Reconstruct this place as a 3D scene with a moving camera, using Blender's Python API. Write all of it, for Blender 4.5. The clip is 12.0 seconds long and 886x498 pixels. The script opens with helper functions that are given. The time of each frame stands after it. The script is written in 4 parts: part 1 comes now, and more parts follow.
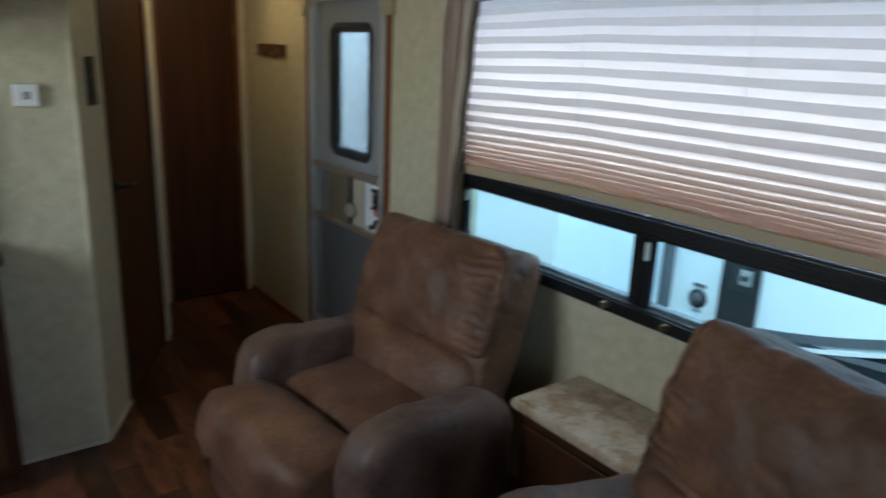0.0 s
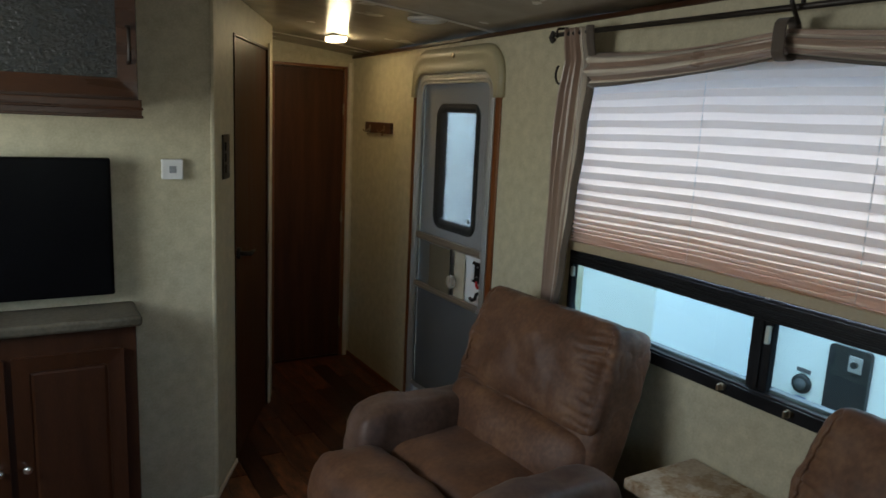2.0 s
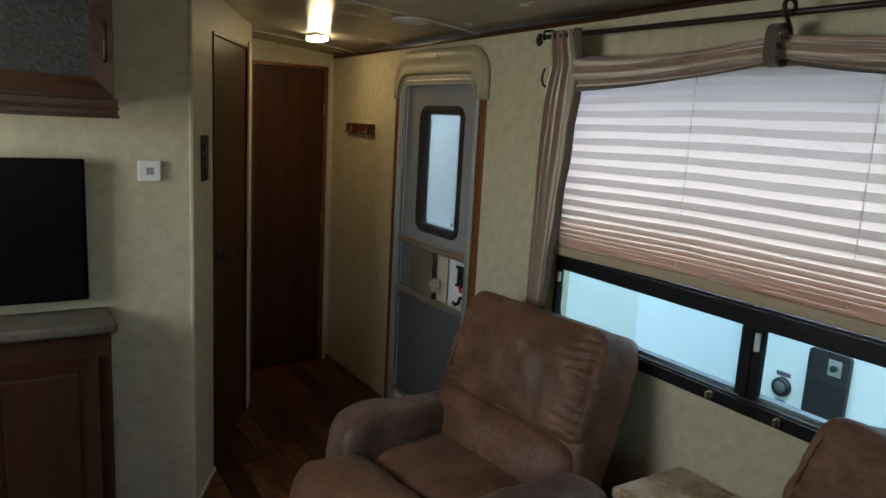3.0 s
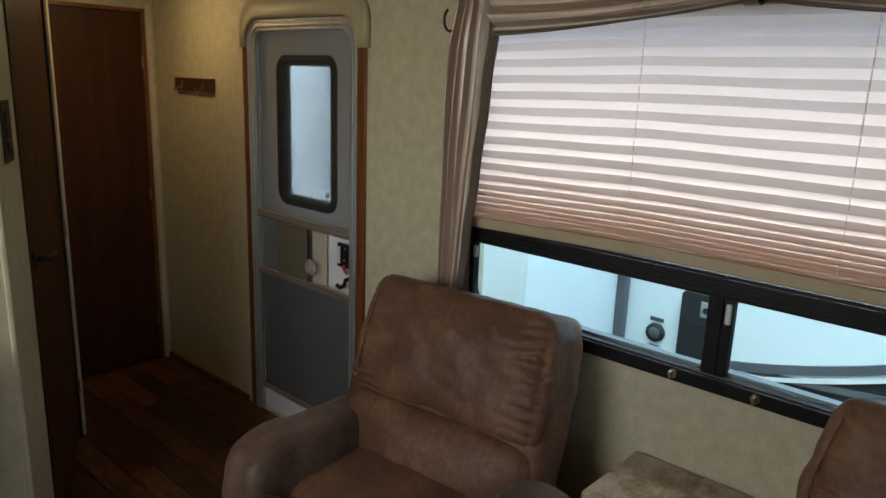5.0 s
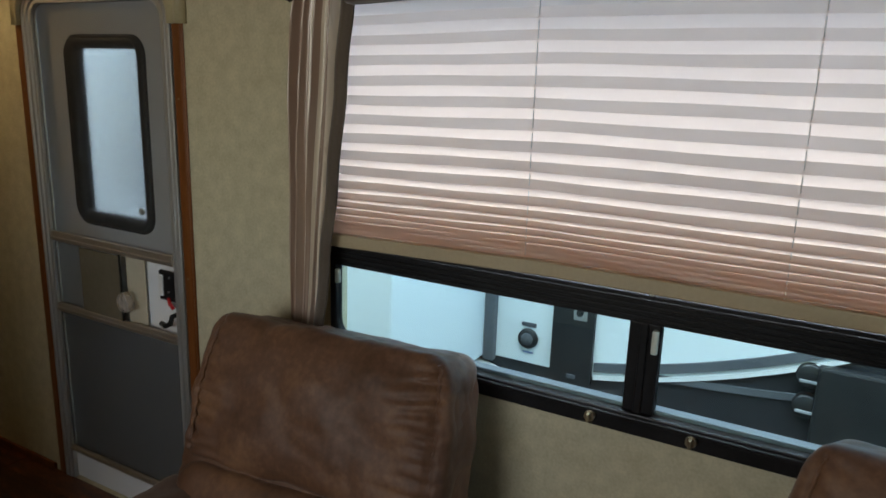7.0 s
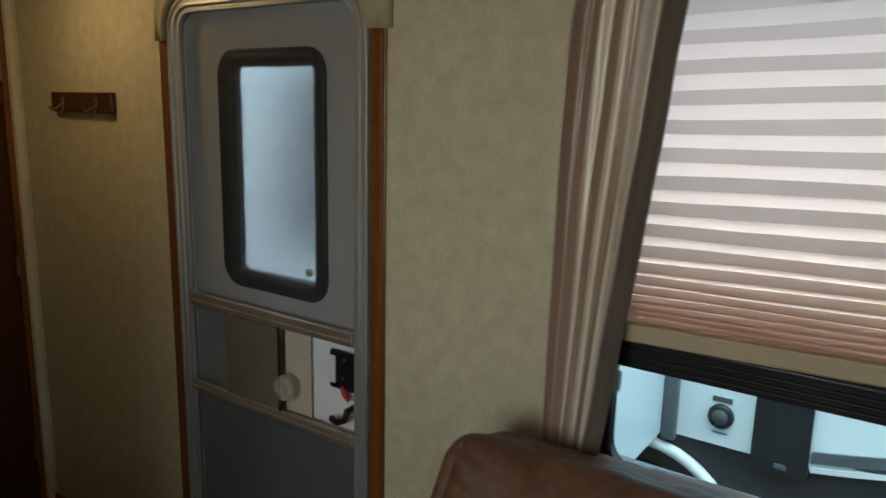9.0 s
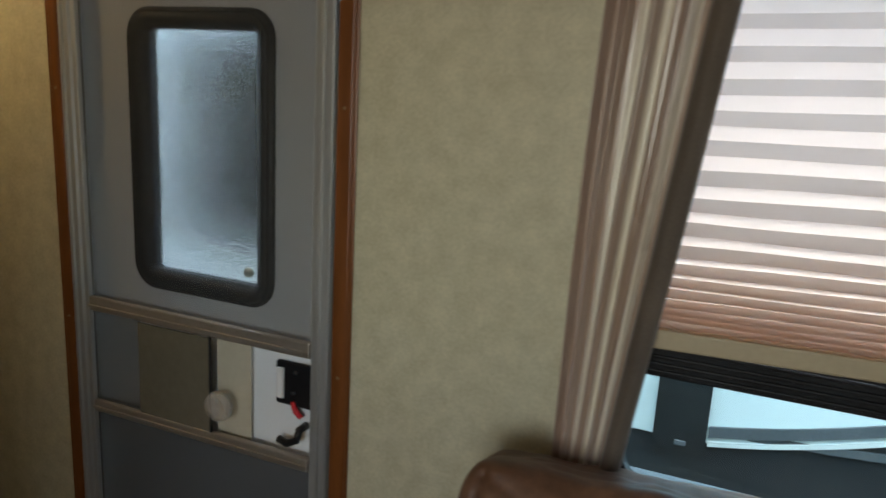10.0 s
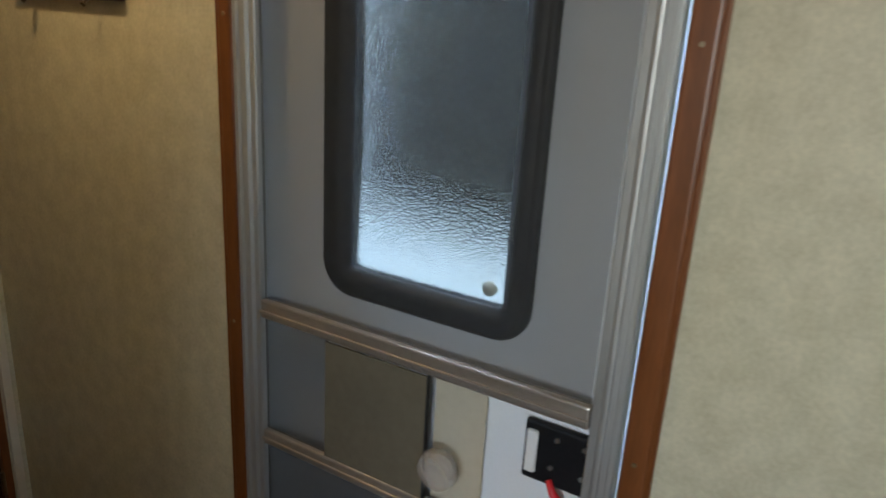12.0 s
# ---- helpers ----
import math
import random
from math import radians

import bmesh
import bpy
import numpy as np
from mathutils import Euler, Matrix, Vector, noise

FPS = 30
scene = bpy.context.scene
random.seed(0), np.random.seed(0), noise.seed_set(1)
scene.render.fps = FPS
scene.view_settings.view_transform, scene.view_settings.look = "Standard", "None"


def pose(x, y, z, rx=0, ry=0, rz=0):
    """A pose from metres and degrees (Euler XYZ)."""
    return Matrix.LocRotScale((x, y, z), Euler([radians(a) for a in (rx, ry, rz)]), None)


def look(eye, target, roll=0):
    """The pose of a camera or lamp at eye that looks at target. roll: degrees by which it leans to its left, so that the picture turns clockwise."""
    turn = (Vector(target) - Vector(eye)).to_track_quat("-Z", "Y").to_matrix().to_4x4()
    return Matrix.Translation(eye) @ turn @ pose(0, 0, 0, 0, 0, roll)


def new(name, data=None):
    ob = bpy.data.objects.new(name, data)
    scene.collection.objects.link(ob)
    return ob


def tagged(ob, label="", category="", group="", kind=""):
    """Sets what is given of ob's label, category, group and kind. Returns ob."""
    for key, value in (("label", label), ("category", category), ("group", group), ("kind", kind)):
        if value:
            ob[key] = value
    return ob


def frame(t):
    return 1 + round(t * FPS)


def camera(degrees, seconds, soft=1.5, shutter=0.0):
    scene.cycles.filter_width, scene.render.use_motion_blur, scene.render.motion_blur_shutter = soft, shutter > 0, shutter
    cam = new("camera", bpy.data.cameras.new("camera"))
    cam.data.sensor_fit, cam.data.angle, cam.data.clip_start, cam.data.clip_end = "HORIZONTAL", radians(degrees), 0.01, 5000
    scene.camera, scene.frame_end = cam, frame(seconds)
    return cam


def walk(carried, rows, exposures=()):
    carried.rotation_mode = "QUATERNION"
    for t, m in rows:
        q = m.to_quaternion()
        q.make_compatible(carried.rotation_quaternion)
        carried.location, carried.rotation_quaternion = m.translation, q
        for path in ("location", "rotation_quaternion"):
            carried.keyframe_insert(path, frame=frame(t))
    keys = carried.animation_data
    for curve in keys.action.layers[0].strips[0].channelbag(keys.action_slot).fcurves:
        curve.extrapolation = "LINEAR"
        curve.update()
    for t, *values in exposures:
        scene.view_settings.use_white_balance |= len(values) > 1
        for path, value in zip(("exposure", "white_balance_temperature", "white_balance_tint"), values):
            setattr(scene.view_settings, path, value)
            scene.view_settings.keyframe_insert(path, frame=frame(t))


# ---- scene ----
cam = camera(63.8, 12.0, shutter=0.5)
PATH = [
    (0, (-1.688, -3.086, 1.594), (-0.534, -1.546, 1.048), 2.3),
    (0.5, (-1.727, -3.102, 1.595), (-0.342, -1.751, 1.09), 2.8),
    (1, (-1.799, -3.091, 1.619), (-0.564, -1.583, 1.171), 2.3),
    (1.5, (-1.862, -3.049, 1.619), (-0.893, -1.345, 1.222), 2.3),
    (2, (-1.843, -3.067, 1.618), (-0.839, -1.376, 1.255), 2.7),
    (2.5, (-1.86, -3.063, 1.625), (-0.796, -1.406, 1.274), 3.3),
    (2.7, (-1.861, -3.059, 1.628), (-0.8, -1.401, 1.274), 3.2),
    (4.4, (-1.671, -2.584, 1.585), (-0.548, -0.997, 1.116), 1.8),
    (4.5, (-1.681, -2.575, 1.587), (-0.494, -1.039, 1.107), 1.7),
    (5, (-1.836, -2.471, 1.623), (-0.388, -1.175, 1.152), 2.1),
    (5.5, (-1.858, -2.395, 1.602), (-0.38, -1.131, 1.138), 1.5),
    (6, (-1.787, -2.312, 1.602), (-0.263, -1.116, 1.105), 0.6),
    (6.5, (-1.617, -2.232, 1.583), (0.015, -1.189, 1.085), 1.1),
    (6.7, (-1.541, -2.206, 1.586), (0.122, -1.21, 1.093), 1.6),
    (8.3, (-1.459, -1.723, 1.532), (0.307, -0.868, 1.147), 2.0),
    (8.5, (-1.4, -1.637, 1.515), (0.321, -0.69, 1.139), 1.3),
    (9, (-1.246, -1.447, 1.547), (0.363, -0.324, 1.16), 1.3),
    (9.5, (-1.227, -1.285, 1.536), (0.481, -0.324, 1.139), 2.2),
    (10, (-1.231, -1.115, 1.541), (0.576, -0.375, 1.111), 3.3),
    (10.5, (-1.094, -0.904, 1.534), (0.647, -0.072, 1.01), 3.1),
    (11, (-0.896, -0.785, 1.522), (0.721, 0.256, 0.971), 1.4),
    (11.5, (-0.851, -0.715, 1.513), (0.765, 0.313, 0.938), 2.2),
    (12, (-0.884, -0.583, 1.509), (0.755, 0.388, 0.899), 3.4),
]
EXPOSURES = [(0, 2.3, 5300, 0), (0.5, 2.15, 5250, 0), (1.0, 2.0, 5350, 0), (1.5, 2.02, 5550, 1), (2.5, 2.05, 5700, 2), (4.5, 2.25, 6200, 6), (5.5, 2.1, 6150, 6), (6.7, 2.05, 6150, 5), (8.5, 1.82, 6150, 4),
             (9.5, 2.28, 6150, 3), (10, 2.3, 6050, 3), (10.5, 2.65, 5950, 4), (12, 2.92, 5600, 5)]
walk(cam, [(t, look(eye, target, roll)) for t, eye, target, roll in PATH], EXPOSURES)

# ---- light ----
world = bpy.data.worlds.new("sky")
scene.world = world
world.use_nodes = True
wn = world.node_tree
sky = wn.nodes.new("ShaderNodeTexSky")
sky.sky_type = "NISHITA"
sky.sun_disc = False
SUN_ELEV, SUN_ROT = 88, 270
sky.sun_elevation, sky.sun_rotation = radians(SUN_ELEV), radians(SUN_ROT)
wn.links.new(sky.outputs[0], wn.nodes["Background"].inputs[0])
wn.nodes["Background"].inputs[1].default_value = 0.15
sun = new("sun", bpy.data.lights.new("sun", "SUN"))
sun.data.energy, sun.data.angle, sun.data.color = 1.9, radians(90), (1.0, 0.98, 0.96)
sun.matrix_basis = look((0.35, -0.3, 6), (0.5, -0.5, 0))

# ceiling lights
HALL_LAMP, HALL_COLOR = 0.155, (1.0, 0.54, 0.19)
# added fill lamp on the unseen far side, standing in for warm daylight
far = new("far_fill_light", bpy.data.lights.new("far_fill_light", "AREA"))
far.data.shape, far.data.size, far.data.size_y = "RECTANGLE", 0.65, 1.02
far.data.energy, far.data.color = 4.4, (1.0, 0.90, 0.77)
far.matrix_basis = pose(-2.93, -1.03, 1.5, 0, -90, 0)

# second fill lamp, added behind the camera to brighten the north-facing view
front_light = new("front_fill_light", bpy.data.lights.new("front_fill_light", "AREA"))
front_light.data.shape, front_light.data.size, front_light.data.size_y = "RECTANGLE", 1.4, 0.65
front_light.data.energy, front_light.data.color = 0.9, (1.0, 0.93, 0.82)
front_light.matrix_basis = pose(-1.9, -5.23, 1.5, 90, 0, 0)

CEIL = 1.975


def ceiling_z(x, y):
    """Height of the crowned ceiling, which drops a little towards the bedroom."""
    return CEIL + 0.09 * (1 - ((x + 1.45) / 1.45) ** 2) + 0.0165 * (1.25 - max(y, -1.5))


# ---- materials ----
def surface(name, c1, c2, scale=4.0, fine=60.0, rough=0.6, bump=0.15, metal=0.0, stretch=(1, 1, 1), spec=0.5, sheen=0.0,
            coat=0.0, c3=None, per_object=0.0, fine_mix=0.35, dist=0.002):
    m = bpy.data.materials.new(name)
    m.use_nodes = True
    nt = m.node_tree
    b = nt.nodes["Principled BSDF"]
    tc = nt.nodes.new("ShaderNodeTexCoord")
    mp = nt.nodes.new("ShaderNodeMapping")
    mp.inputs["Scale"].default_value = stretch
    nt.links.new(tc.outputs["Object"], mp.inputs[0])
    vec = mp.outputs[0]
    info = nt.nodes.new("ShaderNodeObjectInfo")
    if per_object:
        add = nt.nodes.new("ShaderNodeVectorMath")
        mul = nt.nodes.new("ShaderNodeMath")
        mul.operation = "MULTIPLY"
        mul.inputs[1].default_value = 37.0
        nt.links.new(info.outputs["Random"], mul.inputs[0])
        nt.links.new(vec, add.inputs[0])
        nt.links.new(mul.outputs[0], add.inputs[1])
        vec = add.outputs[0]
    n1 = nt.nodes.new("ShaderNodeTexNoise")
    n1.inputs["Scale"].default_value, n1.inputs["Detail"].default_value = scale, 5
    n2 = nt.nodes.new("ShaderNodeTexNoise")
    n2.inputs["Scale"].default_value, n2.inputs["Detail"].default_value = fine, 4
    for n in (n1, n2):
        nt.links.new(vec, n.inputs["Vector"])
    mixf = nt.nodes.new("ShaderNodeMix")
    mixf.inputs[0].default_value = fine_mix
    nt.links.new(n1.outputs[0], mixf.inputs[2])
    nt.links.new(n2.outputs[0], mixf.inputs[3])
    ramp = nt.nodes.new("ShaderNodeValToRGB")
    ramp.color_ramp.elements[0].position, ramp.color_ramp.elements[0].color = 0.36, (*c1, 1)
    ramp.color_ramp.elements[1].position, ramp.color_ramp.elements[1].color = 0.64, (*c2, 1)
    if c3:
        e = ramp.color_ramp.elements.new(0.5)
        e.color = (*c3, 1)
    nt.links.new(mixf.outputs[0], ramp.inputs[0])
    col = ramp.outputs[0]
    if per_object:
        hsv = nt.nodes.new("ShaderNodeHueSaturation")
        mr = nt.nodes.new("ShaderNodeMapRange")
        mr.inputs[3].default_value, mr.inputs[4].default_value = 1 - per_object, 1 + per_object
        nt.links.new(info.outputs["Random"], mr.inputs[0])
        nt.links.new(mr.outputs[0], hsv.inputs["Value"])
        nt.links.new(col, hsv.inputs["Color"])
        col = hsv.outputs[0]
    nt.links.new(col, b.inputs["Base Color"])
    b.inputs["Metallic"].default_value = metal
    b.inputs["Specular IOR Level"].default_value = spec
    b.inputs["Sheen Weight"].default_value = sheen
    b.inputs["Coat Weight"].default_value = coat
    rr = nt.nodes.new("ShaderNodeMapRange")
    rr.inputs[3].default_value, rr.inputs[4].default_value = max(0.03, rough - 0.1), min(1, rough + 0.1)
    nt.links.new(n1.outputs[0], rr.inputs[0])
    nt.links.new(rr.outputs[0], b.inputs["Roughness"])
    if bump:
        bp = nt.nodes.new("ShaderNodeBump")
        bp.inputs["Strength"].default_value, bp.inputs["Distance"].default_value = bump, dist
        nt.links.new(n2.outputs[0], bp.inputs["Height"])
        nt.links.new(bp.outputs[0], b.inputs["Normal"])
    return m


def glass(name, rough=0.0, bump=0.0, bump_scale=150.0, color=(1, 1, 1), stretch=(1, 1, 1)):
    m = bpy.data.materials.new(name)
    m.use_nodes = True
    nt = m.node_tree
    b = nt.nodes["Principled BSDF"]
    b.inputs["Base Color"].default_value = (*color, 1)
    b.inputs["Transmission Weight"].default_value = 1
    b.inputs["Roughness"].default_value = rough
    b.inputs["IOR"].default_value = 1.45
    if bump:
        tc = nt.nodes.new("ShaderNodeTexCoord")
        n = nt.nodes.new("ShaderNodeTexNoise")
        n.inputs["Scale"].default_value = bump_scale
        mp = nt.nodes.new("ShaderNodeMapping")
        mp.inputs["Scale"].default_value = stretch
        nt.links.new(tc.outputs["Object"], mp.inputs[0])
        nt.links.new(mp.outputs[0], n.inputs["Vector"])
        bp = nt.nodes.new("ShaderNodeBump")
        bp.inputs["Strength"].default_value, bp.inputs["Distance"].default_value = bump, 0.002
        nt.links.new(n.outputs[0], bp.inputs["Height"])
        nt.links.new(bp.outputs[0], b.inputs["Normal"])
    return m


def mesh_screen(name, cover, color):
    """Fine insect screen: part threads, part holes too small to see."""
    m = bpy.data.materials.new(name)
    m.use_nodes = True
    nt = m.node_tree
    b = nt.nodes["Principled BSDF"]
    b.inputs["Base Color"].default_value = (*color, 1)
    b.inputs["Roughness"].default_value = 0.7
    t = nt.nodes.new("ShaderNodeBsdfTransparent")
    mix = nt.nodes.new("ShaderNodeMixShader")
    mix.inputs[0].default_value = cover
    nt.links.new(t.outputs[0], mix.inputs[1])
    nt.links.new(b.outputs[0], mix.inputs[2])
    nt.links.new(mix.outputs[0], nt.nodes["Material Output"].inputs[0])
    return m


def cloth_through(name, color, through_color, amount):
    """Thin woven fabric that lets daylight glow through."""
    m = surface(name, tuple(c * 0.94 for c in color), color, 3, 220, 0.85, 0.1)
    nt = m.node_tree
    b = nt.nodes["Principled BSDF"]
    t = nt.nodes.new("ShaderNodeBsdfTranslucent")
    t.inputs[0].default_value = (*through_color, 1)
    mix = nt.nodes.new("ShaderNodeMixShader")
    mix.inputs[0].default_value = amount
    nt.links.new(b.outputs[0], mix.inputs[1])
    nt.links.new(t.outputs[0], mix.inputs[2])
    nt.links.new(mix.outputs[0], nt.nodes["Material Output"].inputs[0])
    return m


def glow(name, color, strength):
    m = bpy.data.materials.new(name)
    m.use_nodes = True
    b = m.node_tree.nodes["Principled BSDF"]
    b.inputs["Emission Color"].default_value = (*color, 1)
    b.inputs["Emission Strength"].default_value = strength
    return m


M_WALL = surface("wall_vinyl", (0.465, 0.42, 0.28), (0.605, 0.55, 0.385), 22, 130, 0.5, 0.14, c3=(0.53, 0.485, 0.335), fine_mix=0.42)
M_CEIL = surface("ceiling_panel", (0.42, 0.37, 0.31), (0.49, 0.44, 0.37), 6, 140, 0.24, 0.30)
M_SEAM = surface("ceiling_strip", (0.50, 0.46, 0.40), (0.56, 0.52, 0.45), 6, 100, 0.4, 0.05)
M_FLOORBASE = surface("floor_base", (0.03, 0.016, 0.01), (0.05, 0.03, 0.02), 8, 90, 0.6, 0.1)
M_PLANK = surface("walnut_vinyl", (0.016, 0.006, 0.003), (0.135, 0.047, 0.017), 5, 34, 0.33, 0.14, stretch=(7, 1.6, 1), c3=(0.060, 0.022, 0.010), per_object=0.62, fine_mix=0.4)
M_DOORWOOD = surface("cherry_door", (0.039, 0.0125, 0.0042), (0.075, 0.025, 0.0084), 3, 60, 0.45, 0.06, stretch=(7, 7, 0.6), spec=0.25)
M_TRIMWOOD = surface("cherry_trim", (0.115, 0.037, 0.0085), (0.20, 0.068, 0.016), 4, 60, 0.33, 0.05, stretch=(8, 8, 0.7))
M_DARKWOOD = surface("dark_cherry", (0.028, 0.0105, 0.0042), (0.056, 0.0215, 0.0085), 3, 60, 0.36, 0.06, stretch=(6, 6, 0.7), spec=0.25)
M_RACKWOOD = surface("rack_cherry", (0.046, 0.018, 0.008), (0.09, 0.035, 0.016), 3, 60, 0.34, 0.06, stretch=(6, 1, 6))
M_CABWOOD = surface("cabinet_maple", (0.030, 0.0135, 0.0062), (0.062, 0.026, 0.011), 3, 60, 0.28, 0.06, stretch=(1, 6, 6), spec=0.3)
M_CASING = surface("cream_casing", (0.60, 0.54, 0.42), (0.67, 0.61, 0.49), 6, 90, 0.45, 0.05)
M_HOOD = surface("cream_plastic", (0.40, 0.355, 0.215), (0.47, 0.42, 0.27), 5, 120, 0.36, 0.06)
M_ALU = surface("brushed_aluminium", (0.41, 0.41, 0.40), (0.52, 0.52, 0.51), 4, 90, 0.40, 0.05, metal=0.65, stretch=(8, 8, 0.5))
M_RAIL = surface("dull_aluminium", (0.38, 0.34, 0.29), (0.50, 0.45, 0.39), 5, 90, 0.33, 0.06, metal=0.75, stretch=(6, 0.8, 6))
M_DOORSKIN = surface("white_door_skin", (0.78, 0.80, 0.82), (0.83, 0.85, 0.87), 3, 200, 0.5, 0.08)
M_SCREEN = mesh_screen("insect_screen", 0.26, (0.065, 0.067, 0.07))
# denser lower screen; its extra cover also stands in for dimmer light there
M_SCREENLOW = mesh_screen("dense_lower_screen", 0.47, (0.05, 0.052, 0.055))
M_SCREENMID = mesh_screen("slide_screen", 0.36, (0.055, 0.057, 0.06))
M_BLACK = surface("black_frame", (0.008, 0.008, 0.009), (0.016, 0.016, 0.018), 6, 120, 0.34, 0.06, spec=0.25)
M_GASKET = surface("black_rubber", (0.006, 0.0065, 0.007), (0.012, 0.013, 0.014), 6, 200, 0.42, 0.06, spec=0.22)
M_SMOKE = surface("smoked_panel", (0.13, 0.115, 0.082), (0.16, 0.14, 0.10), 3, 60, 0.25, 0.03)
M_CREAMPANEL = surface("cream_panel", (0.50, 0.45, 0.34), (0.57, 0.52, 0.40), 3, 60, 0.3, 0.03)
M_CLEARPLASTIC = mesh_screen("clear_plastic", 0.42, (0.55, 0.5, 0.44))
M_CLEARPLASTIC.node_tree.nodes["Principled BSDF"].inputs["Roughness"].default_value = 0.15
M_FROST = glass("frosted_glass", 0.024, 0.6, 275.0, (0.95, 1.0, 0.99), (1, 1, 0.85))
M_PANECLEAR = glass("clear_window_glass", 0.0, 0, 1, (0.98, 0.97, 0.97))
M_PANE = glass("window_glass", 0.0, 0, 1, (0.76, 0.97, 0.96))
M_RED = surface("red_plastic", (0.55, 0.02, 0.03), (0.65, 0.03, 0.04), 8, 80, 0.35, 0.02)
M_WHITE = surface("white_plastic", (0.74, 0.74, 0.73), (0.80, 0.80, 0.79), 5, 90, 0.4, 0.02)
M_GREY = surface("grey_plastic", (0.24, 0.25, 0.26), (0.32, 0.33, 0.34), 8, 120, 0.4, 0.02)
M_LATCH = surface("pale_latch", (0.55, 0.60, 0.55), (0.63, 0.68, 0.62), 8, 90, 0.35, 0.02)
M_BRASS = surface("worn_bronze", (0.20, 0.16, 0.10), (0.32, 0.26, 0.17), 20, 120, 0.35, 0.05, metal=0.8)
M_IRON = surface("wrought_iron", (0.022, 0.017, 0.014), (0.04, 0.032, 0.026), 12, 150, 0.45, 0.15, metal=0.4)
M_SHADE = cloth_through("pleated_fabric", (0.62, 0.43, 0.28), (0.85, 0.69, 0.565), 0.86)
M_SHADERAIL = surface("shade_rail", (0.36, 0.29, 0.185), (0.42, 0.34, 0.22), 4, 100, 0.5, 0.05)
M_CORD = surface("shade_cord", (0.6, 0.56, 0.52), (0.7, 0.66, 0.62), 9, 200, 0.8, 0.1)
M_SATIN = surface("satin_drape", (0.29, 0.20, 0.148), (0.37, 0.262, 0.198), 3, 300, 0.30, 0.04, sheen=0.2, spec=1.0, stretch=(4, 4, 0.6))
M_SATINPALE = surface("pale_satin_stripe", (0.64, 0.57, 0.46), (0.72, 0.65, 0.54), 3, 300, 0.30, 0.04, sheen=0.2, spec=1.0, stretch=(4, 4, 0.6))
M_BORDER = surface("brown_drape_border", (0.075, 0.055, 0.040), (0.11, 0.084, 0.062), 6, 260, 0.75, 0.15, sheen=0.3)
M_SUEDE = surface("brown_suede", (0.070, 0.031, 0.014), (0.195, 0.099, 0.047), 5.0, 60, 0.56, 0.2, c3=(0.120, 0.056, 0.028), sheen=0.05, spec=0.4, fine_mix=0.30)
# arm suede: wear, plus the window's grey sheen put into the colour
M_SUEDEARM = surface("worn_sheen_suede", (0.058, 0.031, 0.020), (0.15, 0.090, 0.062), 5, 42, 0.52, 0.14, c3=(0.105, 0.060, 0.040), sheen=0.08, spec=0.45, fine_mix=0.36)
M_LAMINATE = surface("stone_laminate", (0.24, 0.15, 0.075), (0.52, 0.44, 0.34), 11, 70, 0.28, 0.04, c3=(0.39, 0.30, 0.20), fine_mix=0.45)
M_COUNTER = surface("counter_laminate", (0.06, 0.054, 0.037), (0.125, 0.112, 0.083), 10, 70, 0.5, 0.04, c3=(0.09, 0.08, 0.058), fine_mix=0.45, spec=0.25)
M_TV = surface("tv_black", (0.003, 0.003, 0.0035), (0.005, 0.005, 0.006), 3, 90, 0.2, 0.0, spec=0.05)
M_RAINGLASS = surface("rain_glass", (0.016, 0.018, 0.018), (0.03, 0.033, 0.033), 20, 75, 0.12, 1.0, spec=1.0, dist=0.006)
M_CHROME = surface("chrome", (0.72, 0.72, 0.73), (0.82, 0.82, 0.83), 9, 90, 0.30, 0.02, metal=1.0)
M_RVWHITE = surface("white_fibreglass", (0.70, 0.75, 0.755), (0.75, 0.80, 0.805), 1.5, 60, 0.3, 0.03)
M_RVDARK = surface("charcoal_skirt", (0.012, 0.014, 0.017), (0.024, 0.026, 0.030), 2, 70, 0.45, 0.08)
M_RVGREY = surface("grey_trim", (0.075, 0.08, 0.09), (0.11, 0.117, 0.128), 3, 70, 0.45, 0.05)
M_RVBOX = surface("charcoal_hatch", (0.010, 0.011, 0.012), (0.02, 0.021, 0.022), 5, 80, 0.4, 0.06)
M_RVWINDOW = surface("tinted_window", (0.006, 0.008, 0.010), (0.012, 0.014, 0.018), 2, 60, 0.08, 0.0)
M_BLUE = surface("blue_label", (0.12, 0.18, 0.35), (0.16, 0.23, 0.42), 8, 80, 0.5, 0.02)
M_GROUND = surface("gravel_ground", (0.045, 0.043, 0.04), (0.11, 0.105, 0.095), 3, 45, 0.9, 0.6, dist=0.02)
M_LAMP = glow("lamp_lens", (1.0, 0.72, 0.38), 9.0)


# ---- mesh tools ----
def box(bm, x0, x1, y0, y1, z0, z1, bevel=0.0, m=None, seg=2):
    made = bmesh.ops.create_cube(bm, size=1)
    vs = made["verts"]
    for v in vs:
        v.co = Vector((x0 + (v.co.x + 0.5) * (x1 - x0), y0 + (v.co.y + 0.5) * (y1 - y0), z0 + (v.co.z + 0.5) * (z1 - z0)))
        if m:
            v.co = m @ v.co
    if bevel:
        es = list({e for v in vs for e in v.link_edges})
        bmesh.ops.bevel(bm, geom=es, offset=bevel, segments=seg, affect="EDGES", profile=0.5)
    return bm


def boxed(*a, **k):
    return box(bmesh.new(), *a, **k)


